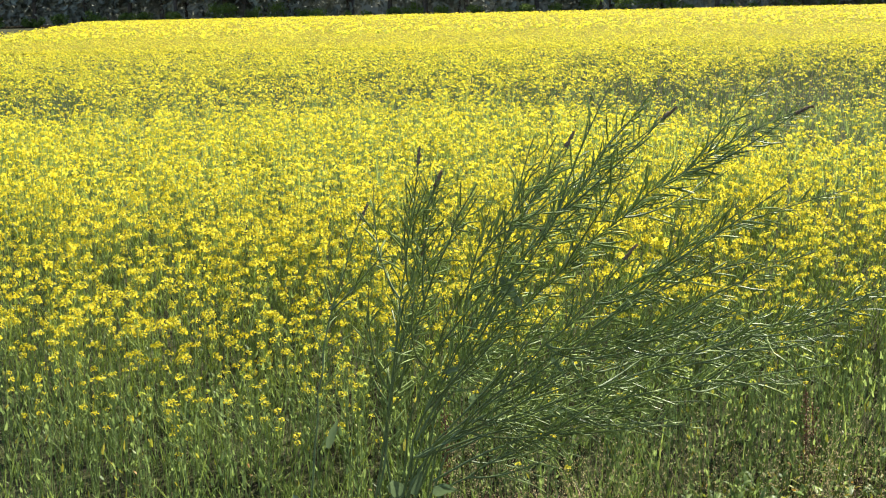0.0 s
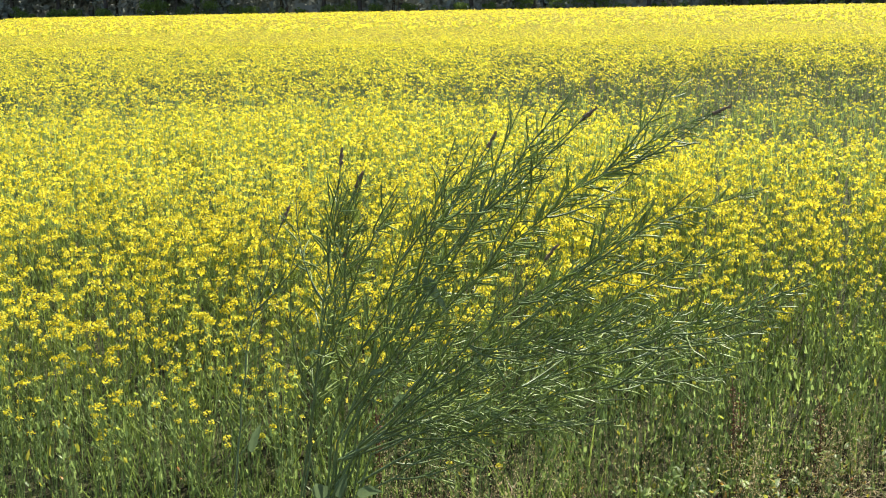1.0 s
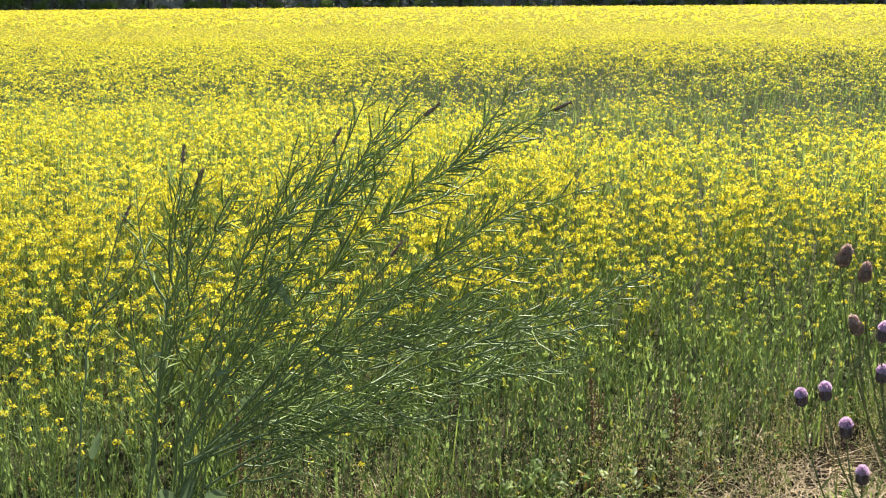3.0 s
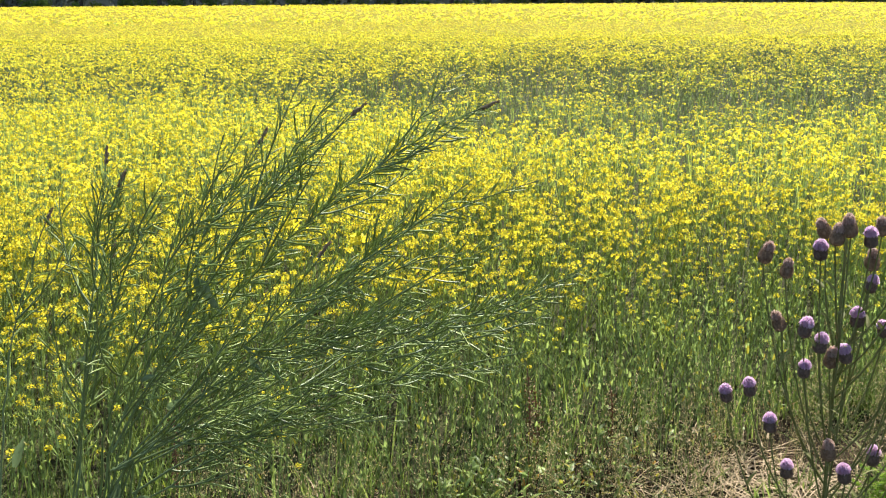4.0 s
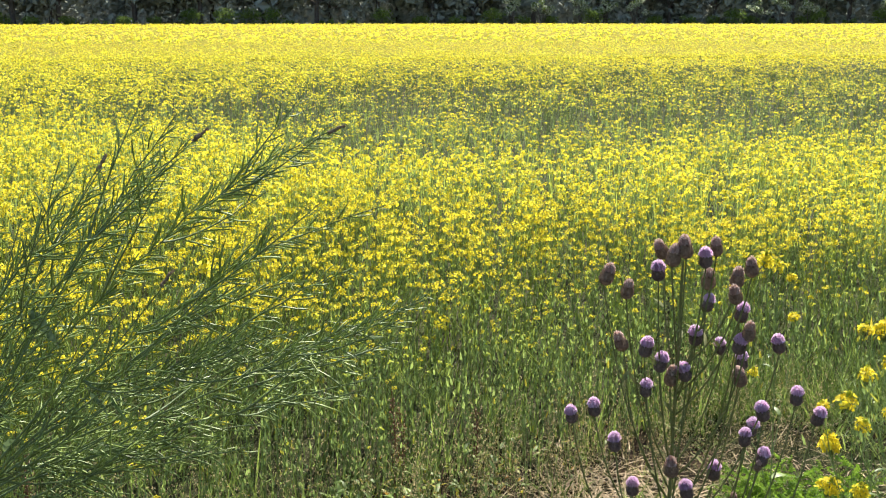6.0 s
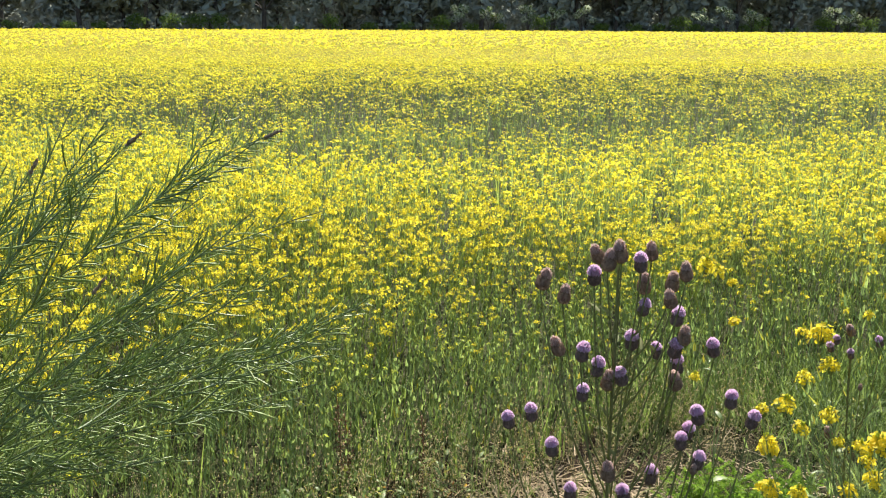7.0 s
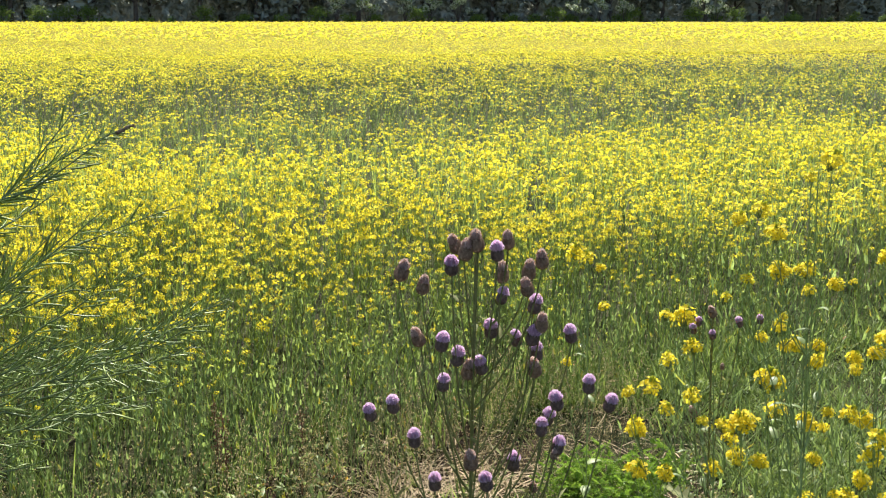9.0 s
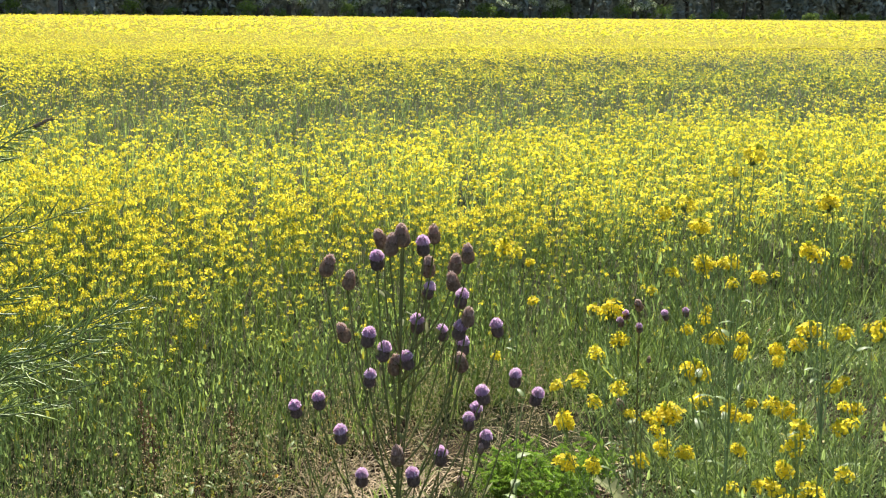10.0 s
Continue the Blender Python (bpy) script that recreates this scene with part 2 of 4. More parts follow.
# ---- flower heads and mustard plants ----
def flower(soup, c, n, size, rng, mat, detail):
    """A four-petalled flower at c that faces n."""
    n = unit(n)
    a = unit(np.cross(n, [rng.uniform(-1, 1), rng.uniform(-1, 1), 0.3]))
    b = np.cross(n, a)
    if detail < 2:
        up, w = n * size * rng.uniform(0.1, 0.5), b * size * rng.uniform(0.75, 1.0)
        soup.add([c - a * size + up, c - w, c + a * size + up, c + w], [(0, 1, 2, 3)], mat)
        return
    for k in range(4):
        ang = k * math.pi / 2 + rng.uniform(-0.2, 0.2)
        d = a * math.cos(ang) + b * math.sin(ang)
        e = np.cross(n, d)
        lift = rng.uniform(0.1, 0.5)
        tip, w = c + (d + n * lift) * size, 0.46 * size
        mid = c + (d * 0.62 + n * lift * 0.4) * size
        base = c + d * 0.12 * size
        soup.add([base - e * w * 0.25, base + e * w * 0.25, mid + e * w, mid - e * w, tip + e * w * 0.75, tip - e * w * 0.75], [(0, 1, 2, 3), (3, 2, 4, 5)], mat)


def flower_head(seed, flowers, radius, detail, petal=0, bud=1, stem=2, shrink=1.0):
    """A domed cluster of open flowers round a knot of buds; its stalk joins at the origin."""
    rng, soup = random.Random(seed), Soup()
    for i in range(flowers):
        ang = i * 2.4 + rng.uniform(-0.3, 0.3)
        h = 0.95 - (1.4 if detail > 1 else 1.3) * (i + 0.4) / flowers + rng.uniform(-0.12, 0.12)
        s = math.sqrt(max(0.05, 1 - h * h)) * rng.uniform(0.75, 1.05)
        c = np.array([math.cos(ang) * s, math.sin(ang) * s, h]) * radius * rng.uniform(0.6, 1.0)
        loose = 0.2 if detail > 1 else 0.9
        flower(soup, c, [math.cos(ang) * s * 0.8 + loose * rng.uniform(-1, 1), math.sin(ang) * s * 0.8 + loose * rng.uniform(-1, 1), h + 0.4 + loose * rng.uniform(-1, 0.6)], radius * shrink * rng.uniform(0.38, 0.6), rng, petal, detail)
        if detail > 1:
            soup.add(*tube([[0, 0, -radius * 0.9], c * 0.6 - [0, 0, radius * 0.25], c], 0.0007, 0.0005, 3), stem)
    for i in range(6 if detail > 1 else 3):
        ang = i * 1.9
        p = np.array([math.cos(ang), math.sin(ang), 0]) * radius * 0.2
        line = [p + [0, 0, radius * 0.55], p + [0, 0, radius * 0.85], p * 1.2 + [0, 0, radius * 1.08]]
        soup.add(*tube(line if detail > 1 else line[::2], radius * 0.10, radius * 0.06, 3), bud)
    return soup


def cheap_head(seed, quads, radius, mats=(1, 0)):
    """A flower cluster for the distance: loose petals in a dome."""
    rng, soup = random.Random(seed), Soup()
    for i in range(quads):
        ang, h = i * 2.4, 0.9 - 1.2 * (i + 0.4) / quads + rng.uniform(-0.15, 0.15)
        s = math.sqrt(max(0.05, 1 - h * h))
        c = np.array([math.cos(ang) * s, math.sin(ang) * s, h]) * radius * 0.75
        n = unit([math.cos(ang) * s * 0.7 + rng.uniform(-0.8, 0.8), math.sin(ang) * s * 0.7 + rng.uniform(-0.8, 0.8), h + 0.4 + rng.uniform(-0.7, 0.5)])
        a = unit(np.cross(n, [rng.uniform(-1, 1), rng.uniform(-1, 1), 0.2])) * radius * rng.uniform(0.45, 0.65)
        b = np.cross(n, a) * rng.uniform(0.7, 1.0)
        lift = n * radius * 0.15
        soup.add([c - a, c - b + lift, c + a, c + b + lift], [(0, 1, 2, 3)], mats[0] if i == quads - 1 and quads != 4 else mats[1])
    return soup


def moved(soup, at, size=1.0, turn=None):
    v, f, m = soup.arrays()
    v = v * size
    if turn is not None:
        v = v @ np.array(turn).T
    out = Soup()
    out.v, out.f, out.m, out.n = [v + np.asarray(at)], [f], [m], len(v)
    return out


MUSTARD_MATS = [PETAL, BUD, STEM, LEAF, LEAF_PALE, PEDICEL]


def mustard(seed, heads, lod, full=1.0):
    """A mustard plant 0.65 m high at the origin, its heads as large as full says. Gives its parts as (name, soup)."""
    rng = random.Random(seed)
    parts, stem = [], Soup()
    bend = np.array([rng.uniform(-0.04, 0.06), rng.uniform(-0.04, 0.04), 0])
    top = np.array([0, 0, 0.63]) + bend
    line = curve([0, 0, -0.01], top * 0.5 + bend * 0.3, top, (2, 3, 6)[lod])
    stem.add(*tube(line, 0.0028, 0.0012, 3), 2)
    tips = [top]
    shoots = max(heads - 1, 3)
    for i in range(shoots):
        s = rng.uniform(0.5, 0.86)
        p0 = curve([0, 0, 0], top * 0.5 + bend * 0.3, top, 21)[int(20 * s)]
        ang, out = i * 2.4 + rng.uniform(-0.5, 0.5), rng.uniform(0.03, 0.11)
        tip = np.array([p0[0] + math.cos(ang) * out, p0[1] + math.sin(ang) * out, min(0.68, p0[2] + rng.uniform(0.10, 0.28))])
        knee = 0.5 * (p0 + tip) + np.array([math.cos(ang), math.sin(ang), -0.3]) * 0.018
        if lod:
            if lod == 2:
                stem.add(*tube(curve(p0, knee, tip, 3), 0.0014, 0.0009, 3), 5 if i % 2 else 2)
            else:
                wide = np.array([-math.sin(ang), math.cos(ang), 0]) * 0.0018
                stem.add([p0 - wide, p0 + wide, tip + wide, tip - wide], [(0, 1, 2, 3)], 5 if i % 2 else 2)
        tips.append(tip)
        if lod == 2:
            a2 = i * 2.4
            q = knee + (tip - knee) * 0.3
            stem.add(*tube([q, q + np.array([math.cos(a2), math.sin(a2), 1.1]) * 0.016], 0.0008, 0.0005, 3), 5)
    leaves = {2: 8, 1: 3, 0: 0}[lod]
    for i in range(leaves):
        s = rng.uniform(0.08, 0.8)
        p0 = curve([0, 0, 0], top * 0.5 + bend * 0.3, top, 21)[int(20 * s)]
        ang = i * 2.4 + rng.uniform(-0.4, 0.4)
        d = np.array([math.cos(ang), math.sin(ang), rng.uniform(1.3, 3.6)])
        big = rng.uniform(0.026, 0.06) * (1.15 - 0.5 * s)
        leaf = Soup().add(*blade(p0, d, [-math.sin(ang), math.cos(ang), 0], big, big * rng.uniform(0.07, 0.15), 3 if lod == 2 else 2, rng.uniform(0.1, 0.5)), 4 if rng.random() < 0.12 else 3)
        parts.append(("leaf", leaf))
    for i, tip in enumerate(tips):
        for k in range((0, 0, 2)[lod]):
            a2 = k * 2.4 + i
            d = np.array([math.cos(a2) * 0.55, math.sin(a2) * 0.55, 1.0])
            q = tip - np.array([0, 0, rng.uniform(0.02, 0.06)])
            wide = np.array([-math.sin(a2), math.cos(a2), 0]) * 0.0011
            stem.add([q - wide, q + wide, q + d * 0.022 + wide, q + d * 0.022 - wide], [(0, 1, 2, 3)], 5)
        if not heads:
            parts.append(("bud", moved(cheap_head(seed * 31 + i, 4, rng.uniform(0.0065, 0.011), (1, 1)), tip)))
            continue
        r = full * rng.uniform(0.015, 0.026) * (1.0 if i == 0 else rng.uniform(0.7, 1.0))
        hd = flower_head(seed * 31 + i, rng.randint(11, 15), r * 0.95, 1, shrink=0.68) if lod == 2 else cheap_head(seed * 31 + i, 5 if lod == 1 else 3, r)
        parts.append(("flower_head", moved(hd, tip + np.array([0, 0, 0.004]))))
    return [("stem", stem)] + parts


def sprig_parts(seed, buds=0, wide=1.0):
    """A thin leafy stem without open flowers, 0.62 m high at the origin."""
    rng = random.Random(seed)
    soup = Soup()
    top = np.array([rng.uniform(-0.03, 0.04), rng.uniform(-0.03, 0.03), 0.62])
    line = curve([0, 0, 0], top * 0.5, top, 21)
    soup.add(*tube(line[::10], 0.0016, 0.0007, 3), 2)
    for i in range(7):
        ang = i * 2.4 + rng.uniform(-0.4, 0.4)
        big = rng.uniform(0.026, 0.058) * math.sqrt(wide)
        soup.add(*blade(line[rng.randint(3, 20)], [math.cos(ang), math.sin(ang), rng.uniform(1.8, 5.5)], [-math.sin(ang), math.cos(ang), 0], big, big * rng.uniform(0.08, 0.15) * wide, 1 + i % 2, 0.2), 4 if rng.random() < 0.12 else 3)
    for i in range(buds):
        tip = line[20 - 2 * i] + np.array([math.cos(i * 2.4) * 0.05, math.sin(i * 2.4) * 0.05, 0.01]) * min(i, 1)
        soup.take(moved(cheap_head(seed + i, 3, rng.uniform(0.010, 0.016), (1, 1)), tip))
    return [("stem", soup)]


def joined(parts):
    out = Soup()
    for _, s in parts:
        out.take(s)
    return out.arrays()


# ---- the field's plan ----
def crop_edge(x):
    x = np.asarray(x, float)
    return 3.30 + 0.28 * np.maximum(x, -2.0) + 0.10 * np.clip(x - 0.8, 0, 3.5) + 0.32 * np.exp(-(((x - 1.6) / 0.6) ** 2)) + 0.12 * np.exp(-(((x - 0.75) / 0.33) ** 2))


def crop_left(y):
    return -8.0 - 0.46 * np.asarray(y, float)


FAR_EDGE = 116.0


def crop_height(x, y):
    """Height of the crop: low at its near edge, dipping in a thin band, uneven."""
    inn = np.clip((y - crop_edge(x)) / 2.2, 0, 1)
    h = 0.52 + 0.17 * inn * inn * (3 - 2 * inn) + 0.06 * np.clip((np.asarray(x) - 1.2) / 1.5, 0, 1) * (1 - inn)
    return h * (0.9 + 0.2 * value_noise(x, y, 1.7, 3) * np.clip(14 / np.maximum(y, 1), 0.3, 1)) - 0.10 * thin_band(x, y)


def thin_band(x, y):
    """1 where the flowers are thin: a band that crosses the field, wider towards +x."""
    mid = 11.4 + 0.25 * np.clip(x, -2, 4) + 0.45 * np.clip(x - 4, 0, 9) + 1.5 * (value_noise(x, y * 0.3, 4.0, 5) - 0.5)
    wide = 2.3 + 1.5 * np.clip(x + 0.8, 0, 2)
    strong = 0.35 + 0.65 * np.clip((np.asarray(x) + 3) / 3.5, 0, 1)
    return np.exp(-np.abs((y - mid) / wide) ** 4) * strong * (0.45 + 0.6 * value_noise(x, y * 0.6, 1.6, 8) + 0.3 * value_noise(x, y, 0.6, 9))


def bloom(x, y):
    """Share of plants in flower."""
    inn = y - crop_edge(x)
    late = 0.10 + 0.33 * np.clip((x + 1.2) / 2.0, 0, 1) - 0.25 * np.clip((x - 1.5) / 1.5, 0, 1)
    front = np.clip((inn + 0.12 + 0.25 * np.clip(-x, 0, 1) - late * 0.6) / (0.6 + late * 0.6), 0.12, 1)
    return front * (1 - 0.72 * np.clip(thin_band(x, y), 0, 1)) * (0.9 + 0.1 * value_noise(x, y, 0.9, 11))


def wedge(rng, r0, r1, density, a0=-37.0, a1=46.0):
    """Random plan points in a sector round the camera's stand, inside the crop."""
    area = 0.5 * radians(a1 - a0) * (r1 * r1 - r0 * r0)
    n = int(area * density)
    r, a = np.sqrt(rng.uniform(r0 * r0, r1 * r1, n)), np.radians(rng.uniform(a0, a1, n))
    x, y = r * np.sin(a), r * np.cos(a)
    ok = (y > crop_edge(x) + rng.normal(0, 0.12, n)) & (y < FAR_EDGE) & (x > crop_left(y))
    return x[ok], y[ok]


# ---- ground ----
def build_ground():
    soup = Soup()
    ticks = np.unique(np.concatenate([-np.geomspace(8, 1500, 12), np.linspace(-8, 8, 81), np.geomspace(8, 1500, 12)]))
    gx, gy = np.meshgrid(ticks, ticks + 4, indexing="ij")
    z = np.where((np.abs(gx) < 9) & (np.abs(gy - 4) < 9), 0.05 * (value_noise(gx, gy, 0.55, 21) - 0.5) + 0.02 * (value_noise(gx, gy, 0.21, 22) - 0.5), 0) - 0.01
    n = len(ticks)
    idx = np.arange(n * n).reshape(n, n)
    soup.add(np.stack([gx, gy, z], -1).reshape(-1, 3), np.stack([idx[:-1, :-1], idx[1:, :-1], idx[1:, 1:], idx[:-1, 1:]], -1).reshape(-1, 4))
    ob = new("ground", mesh_of("ground", soup, [GROUND]))
    tagged(ob, "dry brown soil with low weeds at the field's margin", "ground", kind="structure")


build_ground()


def crop_soil_material():
    m = bpy.data.materials.new("shaded_crop_soil")
    m.use_nodes = True
    nt = m.node_tree
    bsdf = nt.nodes["Principled BSDF"]
    # the shade between the stems is put into this dark, greenish soil colour
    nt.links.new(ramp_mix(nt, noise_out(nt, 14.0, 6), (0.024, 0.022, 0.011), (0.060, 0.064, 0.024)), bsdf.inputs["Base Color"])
    bsdf.inputs["Roughness"].default_value = 1.0
    bsdf.inputs["Specular IOR Level"].default_value = 0.1
    bump = nt.nodes.new("ShaderNodeBump")
    bump.inputs["Strength"].default_value, bump.inputs["Distance"].default_value = 0.8, 0.03
    nt.links.new(noise_out(nt, 30.0, 6, 0.2, 0.8), bump.inputs["Height"])
    nt.links.new(bump.outputs[0], bsdf.inputs["Normal"])
    return m


def build_crop_soil():
    # added sheet just over the ground that carries the darkened soil colour
    ys = np.concatenate([np.linspace(0.25, 6, 30), np.geomspace(6.2, 112, 30)])
    us = np.linspace(0, 1, 60)
    gi, gu = np.meshgrid(ys, us, indexing="ij")
    x0 = -0.75 * (gi + 3.3) - 2
    gx = x0 + (1.05 * (gi + 3.3) + 3 - x0) * gu
    gy = crop_edge(gx) + gi + 0.25 * (value_noise(gx, gi, 0.5, 51) - 0.5) * (gi < 1)
    gz = 0.028 + 0.03 * value_noise(gx, gy, 0.5, 52)
    gz[0, :] = -0.03
    idx = np.arange(gx.size).reshape(gx.shape)
    soup = Soup().add(np.stack([gx, gy, gz], -1).reshape(-1, 3), np.stack([idx[:-1, :-1], idx[:-1, 1:], idx[1:, 1:], idx[1:, :-1]], -1).reshape(-1, 4))
    tagged(new("crop_soil", mesh_of("crop_soil", soup, [crop_soil_material()])), "soil below the mustard crop, the stand's shade put into its dark colour", "soil", kind="structure")


build_crop_soil()


# ---- the crop ----
def build_crop():
    rng = np.random.RandomState(7)
    soup = Soup()
    near = [joined(mustard(100 + i, 5 + i % 3, 2, 0.88)) for i in range(9)]
    sparse = [joined(mustard(120 + i, 5 + i % 2, 2, 0.60)) for i in range(6)]
    green = [joined(mustard(140 + i, 0, 2)) for i in range(4)]
    mid = [joined(mustard(200 + i, 9 + i % 3, 1, 0.80)) for i in range(9)]
    mid_green = [joined(mustard(240 + i, 0, 1)) for i in range(3)]
    far = [joined(mustard(300 + i, 5 + i % 2, 0, 0.95)) for i in range(6)]
    crest = [joined([p for p in mustard(330 + i, 4, 0) if p[0] == "flower_head"]) for i in range(4)]
    sprig = [joined(sprig_parts(600 + i, 0, 0.8)) for i in range(6)]
    budding = [joined(sprig_parts(660 + i, 4)) for i in range(6)]

    def place(x, y, flowering, plain, size, least=0.0, thin=0.0):
        inbloom = rng.rand(len(x)) < np.maximum(bloom(x, y), least) * (1 - thin * np.clip(thin_band(x, y), 0, 1))
        pick = rng.randint(0, 1000, len(x))
        for on, kinds in ((True, flowering), (False, plain)):
            for k, template in enumerate(kinds):
                s = (inbloom == on) & (pick % len(kinds) == k)
                if thin and not on:
                    s &= pick > 450
                n = s.sum()
                h = crop_height(x[s], y[s]) / 0.65 * rng.uniform(0.82, 1.12, n)
                pos = np.stack([x[s], y[s], np.full(n, -0.01)], -1)
                scatter(soup, template, pos, rng.uniform(0, 6.28, n), np.full(n, size) * rng.uniform(0.9, 1.1, n), rng.normal((0.05, 0), 0.06, (n, 2)), rng, stretch=h)

    x, y = wedge(rng, 3.0, 6.0, 104)
    keep = y > crop_edge(x) + 0.55
    x, y = x[keep], y[keep]
    young = (y - crop_edge(x) < rng.uniform(0.4, 1.5, len(x))) & (x > rng.uniform(-1.4, 0.0, len(x)))
    place(x[young], y[young], sparse, green, 1.0, 0.8)
    place(x[~young], y[~young], near, green, 1.0)
    x, y = wedge(rng, 6.0, 12.5, 70)
    place(x, y, mid, mid_green + sprig[:4], 1.05, 0.0, 0.72)
    x, y = wedge(rng, 12.5, 19.0, 38)
    place(x, y, far, budding[:3] + sprig[:3], 1.15)
    x, y = wedge(rng, 19.0, 24.0, 30)
    place(x, y, far, budding, 1.2)
    x, y = wedge(rng, 24.0, 30.0, 32)
    place(x, y, far, budding, 1.35)
    # thin leafy stems that close the stand below the flowers
    for r0, r1, density in ((3.0, 4.8, 220), (4.8, 7.5, 62), (7.5, 13.0, 24), (13.0, 19.0, 9)):
        x, y = wedge(rng, r0, r1, density)
        for k, template in enumerate(sprig):
            s = np.arange(len(x)) % len(sprig) == k
            n = s.sum()
            scatter(soup, template, np.stack([x[s], y[s], np.full(n, -0.01)], -1), rng.uniform(0, 6.28, n), rng.uniform(0.8, 1.3, n), rng.normal((0.05, 0), 0.07, (n, 2)), rng, stretch=crop_height(x[s], y[s]) / 0.65 * rng.uniform(0.5, 0.86, n))
    x, y = wedge(rng, 30.0, 44.0, 11)
    place(x, y, crest, crest, 1.4)
    x, y = wedge(rng, 44.0, 58.0, 4.5)
    place(x, y, crest, crest, 1.6)
    # loose heads over the canopy of the far part
    heads = [cheap_head(400 + i, 3, 0.06).arrays() for i in range(4)]
    x, y = wedge(rng, 40.0, 116.0, 3.6)
    for k, template in enumerate(heads):
        s = np.arange(len(x)) % 4 == k
        n = s.sum()
        pos = np.stack([x[s], y[s], 0.66 + 0.03 * value_noise(x[s], y[s], 1.7, 3) + rng.uniform(-0.07, 0.08, n)], -1)
        scatter(soup, template, pos, rng.uniform(0, 6.28, n), rng.uniform(0.9, 1.7, n), np.zeros((n, 2)), rng)
    ob = new("mustard_crop", mesh_of("mustard_crop", soup, MUSTARD_MATS))
    tagged(ob, "dense flowering mustard crop with bright yellow flower heads", "mustard crop", kind="stuff")

    # closed canopy of flowers in the far part, seen at a grazing angle
    canopy = Soup()
    ys = np.concatenate([np.arange(40, 64, 0.4), np.arange(64, FAR_EDGE, 0.9), [FAR_EDGE]])
    us = np.linspace(0, 1, 300)
    gy, gu = np.meshgrid(ys, us, indexing="ij")
    x0 = np.maximum(crop_left(gy), -0.95 * gy - 6)
    gx = x0 + (1.12 * gy + 8 - x0) * gu
    gz = 0.10 + 0.51 * np.clip((gy - 40) / 10, 0, 1) ** 0.6 + 0.03 * value_noise(gx, gy, 1.7, 3) + 0.18 * (rng.rand(*gx.shape) - 0.5) * np.clip((gy - 39) / 8, 0.1, 1)
    a, b = gy.shape
    idx = np.arange(a * b).reshape(a, b)
    canopy.add(np.stack([gx, gy, gz], -1).reshape(-1, 3), np.stack([idx[:-1, :-1], idx[:-1, 1:], idx[1:, 1:], idx[1:, :-1]], -1).reshape(-1, 4))
    ring = np.concatenate([idx[0, :], idx[1:, -1], idx[-1, -2::-1], idx[-2:0:-1, 0]])
    rim = np.stack([gx, gy, gz], -1).reshape(-1, 3)[ring]
    low = rim.copy()
    low[:, 2] = -0.01
    m = len(rim)
    canopy.add(np.concatenate([rim, low]), [(i, (i + 1) % m, m + (i + 1) % m, m + i) for i in range(m)])
    tagged(new("far_mustard_canopy", mesh_of("far_mustard_canopy", canopy, [CANOPY])), "far part of the mustard field, closed yellow canopy", "mustard field", kind="stuff")


def build_edge_plants():
    """The plants along the crop's near edge, each a thing of its own."""
    rng = np.random.RandomState(17)
    protos = []
    for i in range(8):
        flowering = i < 4
        base = thing("mustard_plant", pose(0, 0, 0), "slender flowering mustard plant with small yellow clusters" if flowering else "slender green mustard plant not yet in flower", "mustard plant", "mustard plants at the field's edge")
        for name, soup in mustard(500 + i, 3 + i % 3 if flowering else 0, 2, 0.72):
            part(name, mesh_of(name, soup, MUSTARD_MATS), base)
        protos.append(base)
    used = set()
    count = 0
    for x, y in zip(*wedge(rng, 2.6, 7.0, 78)):
        inn = y - float(crop_edge(x))
        if inn > 0.55 or abs(math.degrees(math.atan2(x, y)) - 4) > 38 or count >= 290:
            continue
        k = rng.randint(0, 4) if rng.rand() < float(bloom(np.array([x]), np.array([y]))[0]) * 1.2 else 4 + rng.randint(0, 4)
        h = float(crop_height(np.array([x]), np.array([y]))[0]) / 0.65 * rng.uniform(0.78, 1.15)
        m = pose(x, y, -0.012, rng.normal(0, 3), rng.normal(3, 3), rng.uniform(0, 360))
        if k in used:
            ob = copy_thing(protos[k], m)
        else:
            ob = protos[k]
            ob.matrix_basis = m
            used.add(k)
        ob.scale = (1, 1, h)
        count += 1


build_crop()
build_edge_plants()


# ---- the wood behind the field ----
def leaf_cloud(rng, n, centres, radii, size, mats=(0,), flat=0.5):
    """Loose leaf clumps round several centres."""
    soup = Soup()
    pick = rng.randint(0, len(centres), n)
    d = rng.normal(0, 1, (n, 3))
    d /= np.linalg.norm(d, axis=1, keepdims=True)
    c = np.asarray(centres)[pick] + d * (np.asarray(radii)[pick] * rng.uniform(0.45, 1.08, n) ** 0.6)[:, None] * [1, 1, 0.85]
    nrm = d * 0.7 + rng.normal(0, 0.6, (n, 3)) + [0, 0, flat]
    nrm /= np.linalg.norm(nrm, axis=1, keepdims=True)
    a = np.cross(nrm, rng.normal(0, 1, (n, 3)))
    a /= np.linalg.norm(a, axis=1, keepdims=True)
    b = np.cross(nrm, a)
    s = (size * rng.uniform(0.6, 1.4, n))[:, None]
    lift = nrm * s * 0.3
    v = np.stack([c - a * s, c - b * s * 0.6 + lift, c + a * s, c + b * s * 0.6 + lift], 1).reshape(-1, 3)
    ok = v.reshape(-1, 4, 3)[:, :, 2].min(1) > 0.02
    f = np.arange(4 * n).reshape(-1, 4)[ok]
    soup.add(v, f)
    soup.m[0] = np.asarray(mats)[rng.randint(0, len(mats), len(f))]
    return soup


